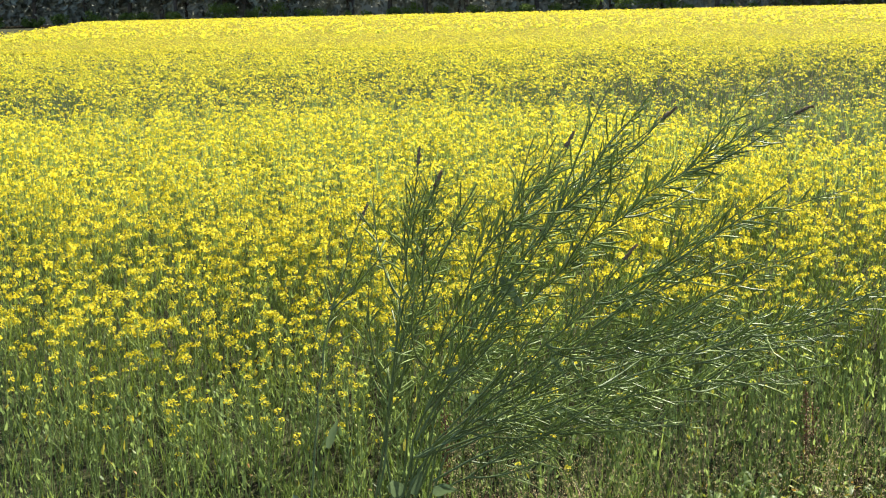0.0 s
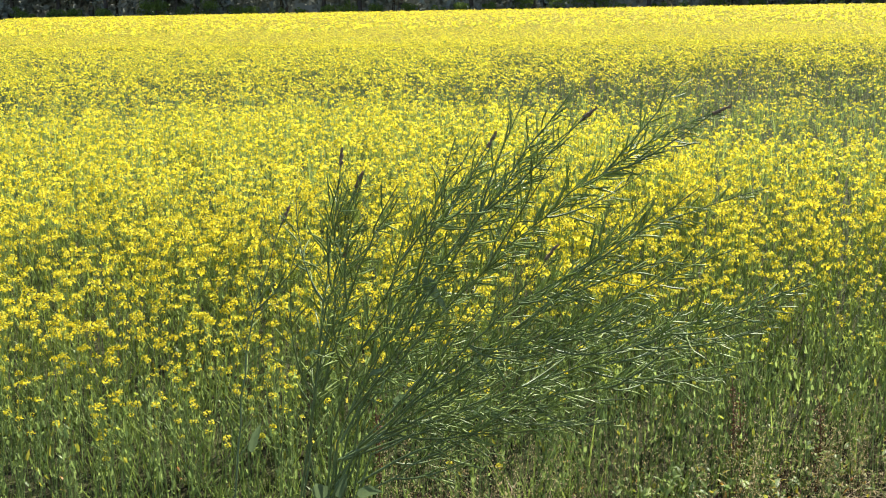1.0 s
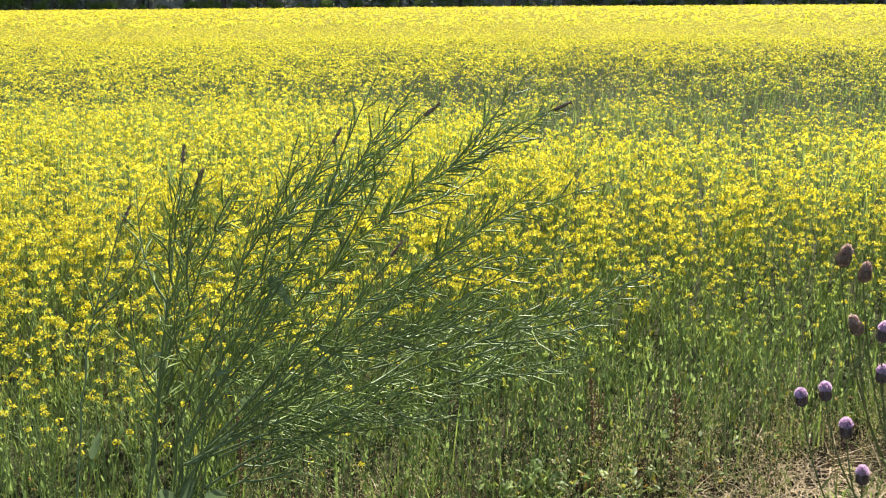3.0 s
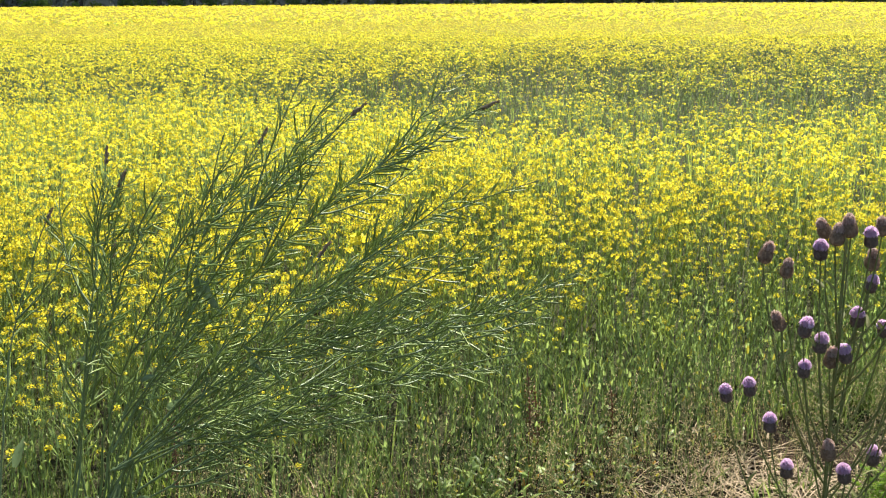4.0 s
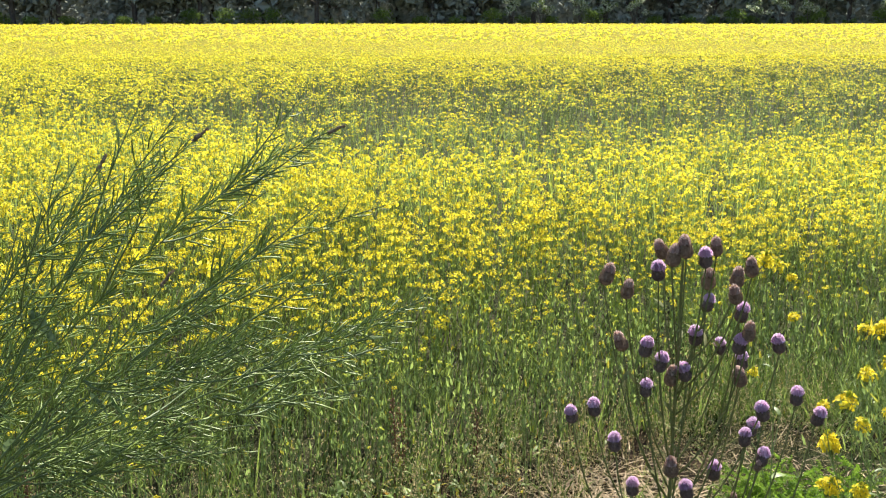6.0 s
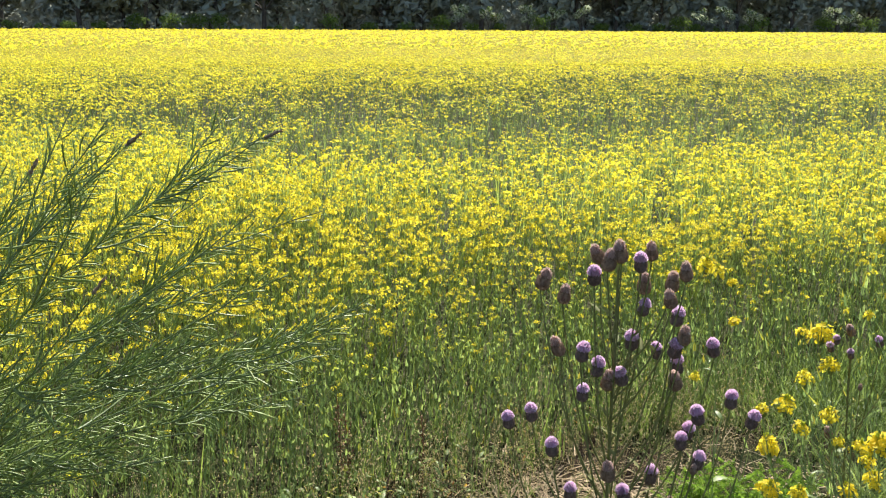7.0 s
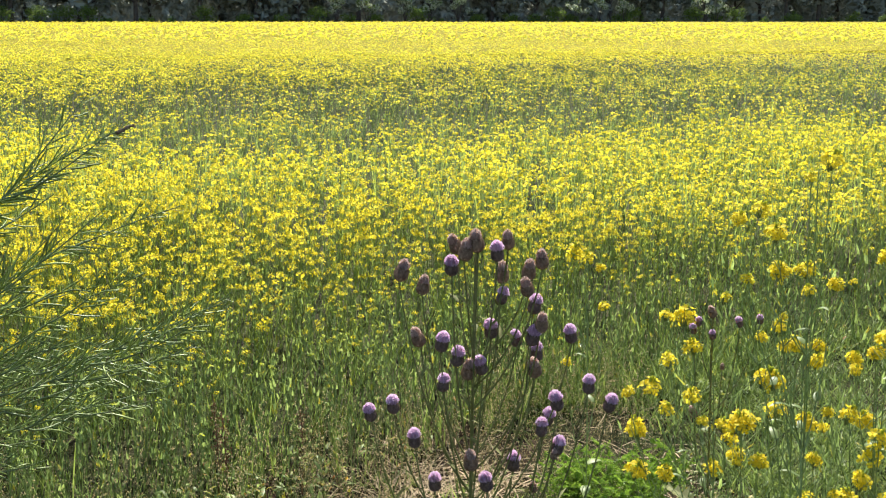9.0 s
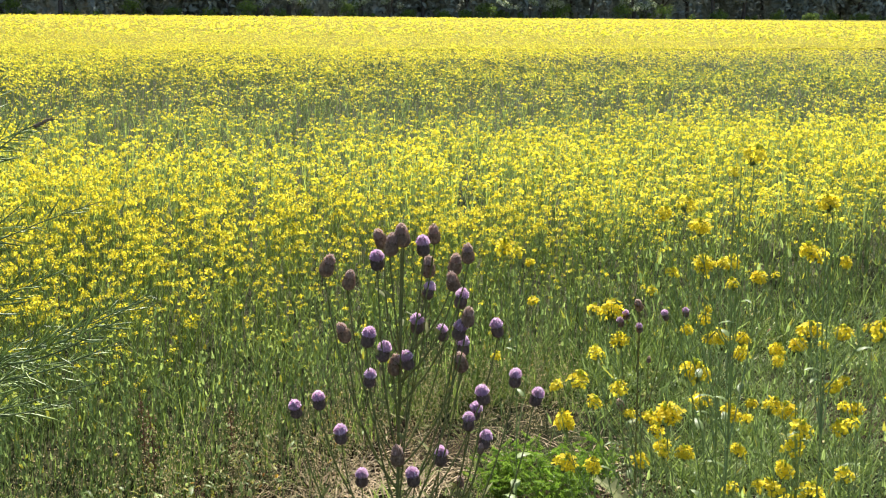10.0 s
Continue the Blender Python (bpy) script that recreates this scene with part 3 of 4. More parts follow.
def build_tree(seed, height):
    rng = np.random.RandomState(seed)
    base = thing("tree", pose(0, 0, 0), "tall dark broadleaf tree in the wood behind the field", "tree", "trees of the wood")
    wood, tips, rad = Soup(), [], []
    lean = rng.uniform(-0.4, 0.4, 2)
    top = np.array([lean[0], lean[1], height * 0.85])
    line = curve([0, 0, -0.05], top * 0.5 + [lean[1] * 0.4, lean[0] * 0.4, 0], top, 9)
    wood.add(*tube(line, 0.03 * height * 0.75, 0.03, 8))
    for i in range(13):
        k = 2 + i * 6 // 13
        p0, ang = line[k], i * 2.4 + rng.uniform(-0.4, 0.4)
        out = height * rng.uniform(0.16, 0.30) * (1.2 - k / 11)
        tip = p0 + np.array([math.cos(ang) * out, math.sin(ang) * out, out * rng.uniform(0.3, 0.9)])
        wood.add(*tube(curve(p0, (p0 + tip) / 2 + [0, 0, out * 0.12], tip, 5), 0.011 * height * (1.1 - k / 10), 0.02, 5))
        tips.append(tip)
        rad.append(height * rng.uniform(0.09, 0.16))
    tips.append(top)
    rad.append(height * 0.13)
    part("trunk", mesh_of("trunk", wood, [BARK]), base)
    part("crown", mesh_of("crown", leaf_cloud(rng, 750, tips, rad, 0.55), [HAZED_LEAF], smooth=False), base)
    return base


def build_shrub(seed, height, blossom):
    rng = np.random.RandomState(seed)
    base = thing("shrub", pose(0, 0, 0), "pale blossoming shrub at the wood's edge" if blossom else "leafy green shrub at the wood's edge", "shrub", "shrubs along the wood's edge")
    wood, tips, rad = Soup(), [], []
    for i in range(9):
        ang, out = i * 2.4, height * rng.uniform(0.1, 0.5)
        tip = np.array([math.cos(ang) * out * (0.6 if blossom else 1), math.sin(ang) * out, height * (rng.uniform(0.55, 0.95) if blossom else rng.uniform(0.2, 0.75))])
        wood.add(*tube(curve([0, 0, -0.03], tip * [0.35, 0.35, 0.55], tip, 5), 0.035, 0.012, 5))
        tips.append(tip)
        rad.append(height * (rng.uniform(0.08, 0.14) if blossom else rng.uniform(0.14, 0.34)))
    part("wood", mesh_of("wood", wood, [BARK]), base)
    part("crown", mesh_of("crown", leaf_cloud(rng, 560, tips, rad, 0.11, (0, 1, 1) if blossom else (0,)), [SHRUB_LEAF, BLOSSOM], smooth=False), base)
    return base


def build_wood():
    rng = np.random.RandomState(5)
    trees = [build_tree(50 + i, 9.5 + 1.3 * i) for i in range(4)]
    first = set()
    for row, (y0, step) in enumerate(((127, 5.2), (134, 6.0))):
        x = -104.0 + row * 2
        while x < 134:
            k = rng.randint(0, 4)
            m = pose(x + rng.uniform(-1.5, 1.5), y0 + rng.uniform(-1.5, 1.5) + 0.02 * abs(x), 0, 0, 0, rng.uniform(0, 360))
            if k in first:
                copy_thing(trees[k], m)
            else:
                trees[k].matrix_basis = m
                first.add(k)
            x += step * rng.uniform(0.7, 1.35)
    shrubs = [build_shrub(70 + i, 1.2 + 0.35 * i, False) for i in range(5)]
    first = set()
    x = -98.0
    while x < 122:
        k = rng.choice([0, 0, 1, 1, 2, 3, 4])
        m = pose(x, 121.0 + rng.uniform(-1.6, 2.5), 0, 0, 0, rng.uniform(0, 360))
        if k in first:
            ob = copy_thing(shrubs[k], m)
        else:
            ob = shrubs[k]
            ob.matrix_basis = m
            first.add(k)
        x += rng.uniform(1.6, 4.2)
    pale = [build_shrub(80, 3.3, True), build_shrub(81, 3.0, True)]
    for i, bearing in enumerate((11.1, 12.6, 14.4, 15.6, 17.0, 22.6, 23.8, 25.0, 28.4, 29.3)):
        m = pose(121.5 * math.tan(radians(bearing)), 121.5, 0, 0, 0, 70 * i)
        if i < 2:
            pale[i].matrix_basis = m
        else:
            copy_thing(pale[i % 2], m)
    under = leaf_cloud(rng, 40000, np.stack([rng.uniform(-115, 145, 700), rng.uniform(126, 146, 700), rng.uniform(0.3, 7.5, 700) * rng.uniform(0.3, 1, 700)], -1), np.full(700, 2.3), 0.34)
    tagged(new("far_undergrowth", mesh_of("far_undergrowth", under, [HAZED_LEAF], smooth=False)), "dark shaded undergrowth inside the wood", "undergrowth", kind="stuff")


build_wood()


def build_far_rise():
    """The closed mass of the wood further back."""
    u, w = np.meshgrid(np.linspace(-190, 230, 211), np.linspace(0, 1, 15), indexing="ij")
    z = (13 + 5 * value_noise(u, u * 0, 9, 41) + 2 * value_noise(u, u * 0, 3, 42)) * np.sin(w * math.pi / 2)
    y = 150 + 10 * (1 - np.cos(w * math.pi / 2)) + 2.2 * value_noise(u, z, 2.5, 43) + 0.8 * value_noise(u, z, 0.9, 44)
    idx = np.arange(u.size).reshape(u.shape)
    soup = Soup().add(np.stack([u, y, z - 0.02], -1).reshape(-1, 3), np.stack([idx[:-1, :-1], idx[1:, :-1], idx[1:, 1:], idx[:-1, 1:]], -1).reshape(-1, 4))
    tagged(new("backdrop", mesh_of("backdrop", soup, [HAZED_LEAF])), "dark mass of the wood further back", "far wood", kind="structure")


build_far_rise()


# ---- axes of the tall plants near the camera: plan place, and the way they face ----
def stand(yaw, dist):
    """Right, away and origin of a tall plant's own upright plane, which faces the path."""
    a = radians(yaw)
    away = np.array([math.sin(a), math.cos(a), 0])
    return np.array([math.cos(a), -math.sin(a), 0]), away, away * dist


def turn_to(way, spin=0.0):
    """Turns z towards a way."""
    q = Vector((0, 0, 1)).rotation_difference(Vector(way)) @ Quaternion((0, 0, 1), spin)
    return q.to_matrix().to_4x4()


# ---- the podded plant, bent by the wind ----
def pod_soup(seed):
    """A slim curved seed pod with a beak, 1 long, along z."""
    rng = random.Random(seed)
    b, c = rng.uniform(-0.10, 0.10), rng.uniform(-0.08, 0.08)
    s = np.array([0, 0.14, 0.2, 0.5, 0.8, 0.88, 1.0])
    pts = np.stack([b * np.sin(s * 3.1), c * s * s, s], -1)
    rad = np.array([0.009, 0.010, 0.023, 0.027, 0.024, 0.012, 0.0045])
    v, f = tube(pts, 1, 1, 4)
    v = pts.repeat(4, 0) + (v - pts.repeat(4, 0)) * rad.repeat(4)[:, None]
    return Soup().add(v, f)


def build_pod_plant():
    rng = random.Random(41)
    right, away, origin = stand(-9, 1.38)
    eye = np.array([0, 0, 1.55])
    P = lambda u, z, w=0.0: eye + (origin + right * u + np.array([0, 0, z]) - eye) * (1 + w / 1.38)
    root = P(-0.34, 0)
    base = thing("podded_brassica", pose(*root), "tall wind-bent green brassica gone to seed, full of slim pods", "seed plant")
    local = lambda p: np.asarray(p) - root
    # start, bend and tip of each branch: across and up, in metres
    branches = [
        (-0.22, 0.94, -0.183, 1.18, -0.152, 1.38), (-0.19, 1.15, -0.159, 1.275, -0.136, 1.352), (-0.21, 1.00, -0.184, 1.144, -0.151, 1.267),
        (-0.18, 1.03, -0.111, 1.202, 0.006, 1.401), (-0.174, 1.01, -0.069, 1.23, 0.03, 1.397), (-0.174, 1.01, -0.033, 1.251, 0.145, 1.426),
        (-0.143, 1.054, 0.002, 1.286, 0.118, 1.45), (-0.159, 1.024, 0.071, 1.285, 0.307, 1.427), (-0.145, 1.008, 0.12, 1.228, 0.366, 1.33),
        (-0.145, 1.00, 0.178, 1.125, 0.421, 1.206), (-0.131, 0.993, 0.072, 1.059, 0.355, 1.108), (-0.132, 0.946, 0.029, 1.029, 0.151, 1.05),
        (-0.145, 0.993, -0.013, 1.127, 0.099, 1.257), (-0.145, 1.00, 0.043, 1.112, 0.261, 1.182), (-0.308, 0.94, -0.276, 1.146, -0.22, 1.311),
    ]
    # thinner branches that fill the spaces between
    for a, b in ((1, 3), (5, 6), (8, 9), (10, 9), (13, 8), (11, 10), (9, 13)):
        q = rng.uniform(0.35, 0.65)
        mixed = [(1 - q) * m + q * n for m, n in zip(branches[a], branches[b])]
        branches.append(tuple(mixed[:4]) + (mixed[2] + (mixed[4] - mixed[2]) * rng.uniform(0.55, 0.95), mixed[3] + (mixed[5] - mixed[3]) * rng.uniform(0.55, 0.95)))
    stem = Soup()
    crown = P(-0.20, 0.93)
    stem.add(*tube(curve(local(root), local(P(-0.31, 0.5, 0.01)), local(crown), 10), 0.010, 0.007, 8))
    part("stem", mesh_of("stem", stem, [POD_STEM]), base)
    pods = [mesh_of("seed_pod", pod_soup(i), [POD]) for i in range(6)]
    pod_arrays = [pod_soup(i).arrays()[0] for i in range(6)]
    pod_faces = pod_soup(0).arrays()[1]
    rest, made = Soup(), 0

    def add_pods(line, first, count, size, nth, spread=0.6):
        nonlocal made
        n = len(line)
        for i in range(count):
            s = first + (0.98 - first) * (i + rng.random()) / count
            k = min(n - 2, int(s * (n - 1)))
            a = s * (n - 1) - k
            p, way = line[k] * (1 - a) + line[k + 1] * a, unit(line[k + 1] - line[k])
            side = unit(np.cross(way, [rng.uniform(-1, 1), rng.uniform(-1, 1), rng.uniform(-1, 1)]))
            d = unit(way + side * rng.uniform(0.5, 1.3) * spread * 1.6 + np.array([0.12, 0, -0.05]))
            long = size * rng.uniform(0.75, 1.2) * (1.05 - 0.55 * max(0, s - 0.7) / 0.3)
            turn = turn_to(d, rng.uniform(0, 6.28))
            which = rng.randrange(6)
            if i % nth == 0 and made < 300:
                part("seed_pod", pods[which], base, Matrix.Translation(Vector(p)) @ turn @ Matrix.Diagonal((long, long, long, 1)))
                made += 1
            else:
                rest.add((pod_arrays[which] * long) @ np.array(turn.to_3x3()).T + p, pod_faces)

    tips = []
    for j, (u0, z0, u1, z1, u2, z2) in enumerate(branches):
        w2 = rng.uniform(-0.12, 0.16)
        line = curve(local(P(u0, z0, rng.uniform(-0.01, 0.01))), local(P(u1, z1, w2 * 0.5)), local(P(u2, z2, w2)), 14)
        line[1:-1] += np.array([[rng.uniform(-0.003, 0.003) for _ in range(3)] for _ in range(12)])
        if j > 14:
            low = line[:2] + (line[0] - line[1]) * 0.6
        elif u0 > -0.3:
            foot = rng.uniform(0.62, 0.86)
            low = curve(local(P(-0.29 + (foot - 0.62) * 0.25, foot, rng.uniform(-0.02, 0.02))), local(P(u0 * 0.55 - 0.11 + rng.uniform(-0.015, 0.015), 0.55 * z0 + 0.45 * foot, rng.uniform(-0.02, 0.02))), line[0], 6)
        else:
            low = curve(local(P(-0.335, 0.2)), local(P(-0.325, 0.6)), line[0], 6)
        part("branch", mesh_of("branch", Soup().add(*tube(np.concatenate([low[:-1], line]), 0.0018, 0.0007, 6, 0.8)), [POD_STEM]), base)
        long = np.linalg.norm(np.diff(line, axis=0), axis=1).sum()
        add_pods(line, 0.10, int({7: 125, 3: 36, 4: 36, 12: 32, 14: 24}.get(j, 46 if j < 15 else 32) * long / 0.4), 0.039, 4)
        for k in range(1 if j == 14 else int(2 + long * (5.5 if j < 15 else 3))):
            at = rng.randint(1, 9)
            p0 = line[at]
            way = unit(unit(line[at + 1] - line[at]) + np.array([rng.uniform(-0.4, 0.4), rng.uniform(-0.7, 0.7), rng.uniform(-0.5, 0.3)]))
            size = min(rng.uniform(0.10, 0.22), 0.75 * long * (13 - at) / 13)
            tip = p0 + way * size
            side = curve(p0, (p0 + tip) / 2 + np.array([-0.006, 0, -0.01]), tip + np.array([0.01, 0, 0.01]), 8)
            part("twig", mesh_of("twig", Soup().add(*tube(side, 0.0016, 0.0006, 5)), [POD_STEM]), base)
            add_pods(side, 0.2, int(14 * size / 0.15), 0.039, 4)
        tips.append((line[-1], unit(line[-1] - line[-3])))
    part("pod_mass", mesh_of("pod_mass", rest, [PODS]), base, kind="stuff")
    # withered flower tips, dark and lumpy
    for j in (0, 1, 2, 4, 5, 7, 12, 14):
        p, way = tips[j]
        v, f = tube([way * 0.0019 * k for k in range(13)], 0.0017, 0.0011, 8)
        v = np.array([c + (p - c) * rng.uniform(0.35, 2.3) + way * rng.uniform(-0.001, 0.003) for p, c in zip(v, np.repeat([way * 0.0019 * k for k in range(13)], 8, 0))])
        tuft = Soup().add(v, f)
        part("withered_tip", mesh_of("withered_tip", tuft, [DRIED_TIP]), base, Matrix.Translation(Vector(p - way * 0.015)), "dark withered flower tip")
    # a few last flowers
    for u, z, w in ((0.19, 1.375, 0.03), (0.055, 1.285, -0.03), (0.14, 1.262, 0.04), (-0.02, 1.24, 0.02)):
        part("flower_head", mesh_of("flower_head", flower_head(int(1000 * z), 5, 0.012, 2), MUSTARD_MATS), base, Matrix.Translation(Vector(local(P(u, z, w)))), "small yellow flower cluster")
    # waxy leaves along the stems
    for u, z, du, dz, size, wide, droop in ((-0.06, 1.225, 0.5, -0.7, 0.05, 0.2, 0.1), (0.0, 1.045, 0.9, 0.2, 0.05, 0.26, 0.1), (-0.285, 1.00, 0.3, 0.9, 0.05, 0.15, 0.1), (-0.185, 1.13, -0.9, 0.3, 0.04, 0.1, 0.7), (-0.195, 0.93, -0.15, 0.9, 0.045, 0.38, 0.2), (-0.175, 0.935, 0.25, 0.9, 0.04, 0.28, 0.2), (-0.15, 0.935, 0.6, 0.6, 0.05, 0.24, 0.4), (-0.32, 0.90, -0.3, 0.9, 0.05, 0.25, 0.3), (-0.13, 1.10, 0.7, 0.5, 0.03, 0.15, 0.5), (0.0, 1.12, 0.5, -0.4, 0.03, 0.15, 0.3), (-0.10, 1.06, 0.4, 0.6, 0.035, 0.2, 0.4), (-0.31, 0.7, -0.8, 0.3, 0.16, 0.3, 0.6), (-0.29, 0.6, 0.9, 0.3, 0.17, 0.3, 0.6), (-0.33, 0.4, -0.5, 0.3, 0.2, 0.3, 0.7), (-0.33, 0.3, 0.6, 0.4, 0.2, 0.3, 0.7)):
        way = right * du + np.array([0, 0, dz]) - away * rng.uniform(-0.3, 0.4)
        v, f = blade(np.zeros(3), way, unit(np.cross(way, away + right * rng.uniform(-0.5, 0.5))) + np.array([0, 0.0, 0.1]), size, size * wide * 0.7, 8, droop, 0.45, 0.75, 0.2, rng)
        part("leaf", mesh_of("leaf", Soup().add(v, f), [BLUE_LEAF]), base, Matrix.Translation(Vector(local(P(u, z, rng.uniform(-0.05, 0.01))))), "waxy blue-green leaf")


build_pod_plant()


# ---- thistles ----
def thistle_head(seed, faded):
    """Involucre of overlapping bracts and the tuft of florets, 0.024 high, stalk at the origin."""
    rng = random.Random(seed)
    s = np.linspace(0, 1, 8)
    prof = (0.0062 if not faded else 0.0066) * np.array([0.42, 0.78, 0.96, 1.0, 1.0, 0.96, 0.90, 0.82])
    hs = s * (0.0108 if not faded else 0.0122)
    body = Soup()
    ang = np.arange(12) * 2 * math.pi / 12
    v = np.stack([prof[:, None] * np.cos(ang), prof[:, None] * np.sin(ang), np.repeat(hs[:, None], 12, 1)], -1).reshape(-1, 3)
    body.add(v, [(i * 12 + j, i * 12 + (j + 1) % 12, (i + 1) * 12 + (j + 1) % 12, (i + 1) * 12 + j) for i in range(7) for j in range(12)])
    for row in range(7):
        k = row + 0.3
        r, z = np.interp(k, range(8), prof) * 1.02, np.interp(k, range(8), hs)
        for j in range(12):
            a = (j + 0.5 * (row % 2)) * 2 * math.pi / 12
            out, side = np.array([math.cos(a), math.sin(a), 0]), np.array([-math.sin(a), math.cos(a), 0])
            p = out * r + np.array([0, 0, z])
            t = p + out * rng.uniform(0.0001, 0.0005) + np.array([0, 0, 0.0024])
            body.add([p - side * 0.0013, p + side * 0.0013, t + side * 0.0004, t - side * 0.0004], [(0, 1, 2, 3)])
    tuft = Soup()
    n = 120 if not faded else 70
    for i in range(n):
        a, q = i * 2.4 + rng.uniform(-0.2, 0.2), math.sqrt((i + 0.5) / n)
        p = np.array([math.cos(a) * q * 0.0048, math.sin(a) * q * 0.0048, hs[-1] - 0.001])
        if faded:
            tip = np.array([math.cos(a) * q * 0.0053, math.sin(a) * q * 0.0053, hs[-1] + 0.0088 * math.sqrt(max(0.0, 1 - 0.9 * q * q)) * rng.uniform(0.85, 1.1)])
        else:
            tip = np.array([math.cos(a) * q * 0.0071, math.sin(a) * q * 0.0071, hs[-1] - 0.0008 + 0.0108 * math.sqrt(max(0.0, 1 - 0.93 * q * q)) * rng.uniform(0.93, 1.04)])
        tuft.add(*tube([p, (p + tip) / 2 + np.array([0, 0, 0.0006]), tip], 0.0004, 0.0006, 3))
        d = np.array([math.cos(a * 3) * 0.0006, math.sin(a * 3) * 0.0006, 0.0004])
        tuft.add(*tube([tip, tip + d], 0.00045, 0.0002, 3))
    return body, tuft


def thistle_leaf(seed, size):
    """A narrow leaf with spiny lobes."""
    rng = random.Random(seed)
    soup = Soup()
    n = 7
    for side in (-1, 1):
        for i in range(n):
            s0, s1 = i / n, (i + 1) / n
            w0 = 0.05 * size
            w1 = size * 0.22 * math.sin(math.pi * (0.12 + 0.8 * (s0 + s1) / 2)) * rng.uniform(0.8, 1.2)
            z = lambda s: -0.35 * size * s * s
            m0, m1 = [s0 * size, 0, z(s0)], [s1 * size, 0, z(s1)]
            t = (s0 + s1) / 2 + 0.09
            soup.add([m0, m1, [s1 * size, side * w0, z(s1) + w0 * 0.3], [s0 * size, side * w0, z(s0) + w0 * 0.3]], [(0, 1, 2, 3)])
            soup.add([[s0 * size, side * w0, z(s0) + w0 * 0.3], [s1 * size, side * w0, z(s1) + w0 * 0.3], [(t + 0.03) * size, side * w1, z(t) + w1 * 0.5], [t * size, side * w1, z(t) + w1 * 0.5]], [(0, 1, 2, 3)])
    return soup


HEADS = [[mesh_of("bracts", thistle_head(i, i > 3)[0], [BRACT_BROWN if i > 3 else BRACT]), mesh_of("tuft", thistle_head(i, i > 3)[1], [FLORET_FADED if i > 3 else FLORET])] for i in range(7)]
THISTLE_LEAVES = [mesh_of("leaf", thistle_leaf(i, 0.16), [THISTLE_STEM]) for i in range(3)]


def build_thistle(label, yaw, dist, foot, top, purple, brown, seed, depth, rise):
    rng = random.Random(seed)
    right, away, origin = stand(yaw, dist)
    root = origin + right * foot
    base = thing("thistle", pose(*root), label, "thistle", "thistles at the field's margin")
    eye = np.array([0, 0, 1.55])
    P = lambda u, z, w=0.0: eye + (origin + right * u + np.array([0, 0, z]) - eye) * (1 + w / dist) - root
    spine = curve([0, 0, -0.01], P(foot * 0.6 + top[0] * 0.4, top[1] * 0.5, 0.01), P(*top), 116)
    part("stem", mesh_of("stem", Soup().add(*tube(spine[::5], 0.0043, 0.0014, 8)), [THISTLE_STEM]), base)
    for faded, spots in ((False, purple), (True, brown)):
        for u, z in spots:
            w = rng.uniform(-depth, depth)
            end = P(u, z, w)
            drop = rise * rng.uniform(0.35, 1.2) + 0.7 * abs(u - top[0])
            k = int(np.clip((z - drop) / top[1] * 115, 20, 110))
            start = spine[k]
            knee = 0.5 * (start + end) + (end - start) * [0.14, 0.14, -0.10]
            line = curve(start, knee, end, 9)
            way = unit(unit(line[-1] - line[-2]) * 1.3 + np.array([0, 0, 0.55]) + np.array([rng.uniform(-0.6, 0.6) * (1.5 if faded else 1), rng.uniform(-0.3, 0.3), 0]))
            size = rng.uniform(0.92, 1.1) * (1.04 if faded else 0.98) * (0.55 if (faded and z < 1.12 and u > 0.09) else 1)
            end = end - way * 0.0108 * size
            line = curve(start, knee, end, 9)
            stalk = Soup().add(*tube(line, 0.0011, 0.0008, 5))
            for q in (0.45, 0.7):
                p = line[int(8 * q)]
                stalk.add(*blade(p, way * 0.4 + np.array([rng.uniform(-1, 1), rng.uniform(-1, 1), 0.5]), [rng.uniform(-1, 1), rng.uniform(-1, 1), 0], rng.uniform(0.012, 0.03), 0.0025, 2, 0.3))
            part("stalk", mesh_of("stalk", stalk, [THISTLE_STEM]), base)
            which = rng.randrange(4, 7) if faded else rng.randrange(0, 4)
            m = Matrix.Translation(Vector(end)) @ turn_to(way, rng.uniform(0, 6)) @ Matrix.Diagonal((size, size, size, 1))
            head = part("flower_head", HEADS[which][0], base, m, "brown faded flower head" if faded else "purple flower head with dark bracts")
            part("tuft", HEADS[which][1], head)
    for i in range(13):
        k = 3 + i
        ang = i * 2.4 + 0.6
        m = Matrix.Translation(Vector(spine[5 * k])) @ pose(0, 0, 0, 0, -35 + rng.uniform(-12, 8), math.degrees(ang))
        s = (1.15 - 0.045 * i) * rng.uniform(0.8, 1.1)
        part("leaf", THISTLE_LEAVES[i % 3], base, m @ Matrix.Diagonal((s, s, s, 1)), "spiny lobed leaf")


build_thistle(
    "tall creeping thistle with purple and faded brown heads", 19, 1.15, 0.02, (0.036, 1.325),
    [(0.058, 1.329), (0.013, 1.314), (0.062, 1.283), (0.095, 1.275), (0.051, 1.249), (0.075, 1.239), (0.095, 1.243), (0.131, 1.245), (0.004, 1.235), (0.019, 1.22), (0.042, 1.211), (0.096, 1.226), (0.005, 1.192), (0.152, 1.193), (-0.047, 1.168), (-0.07, 1.159), (0.12, 1.175), (0.174, 1.173), (-0.025, 1.132), (0.11, 1.157), (0.104, 1.146), (0.123, 1.127), (0.075, 1.108), (-0.006, 1.084), (0.049, 1.086)],
    [(0.014, 1.335), (0.038, 1.339), (0.028, 1.33), (0.067, 1.34), (-0.037, 1.308), (-0.017, 1.293), (0.061, 1.307), (0.089, 1.31), (0.102, 1.321), (0.088, 1.293), (0.103, 1.256), (-0.023, 1.239), (0.095, 1.209), (0.03, 1.206), (0.119, 1.117), (0.033, 1.109), (0.096, 1.08)],
    3, 0.035, 0.16)
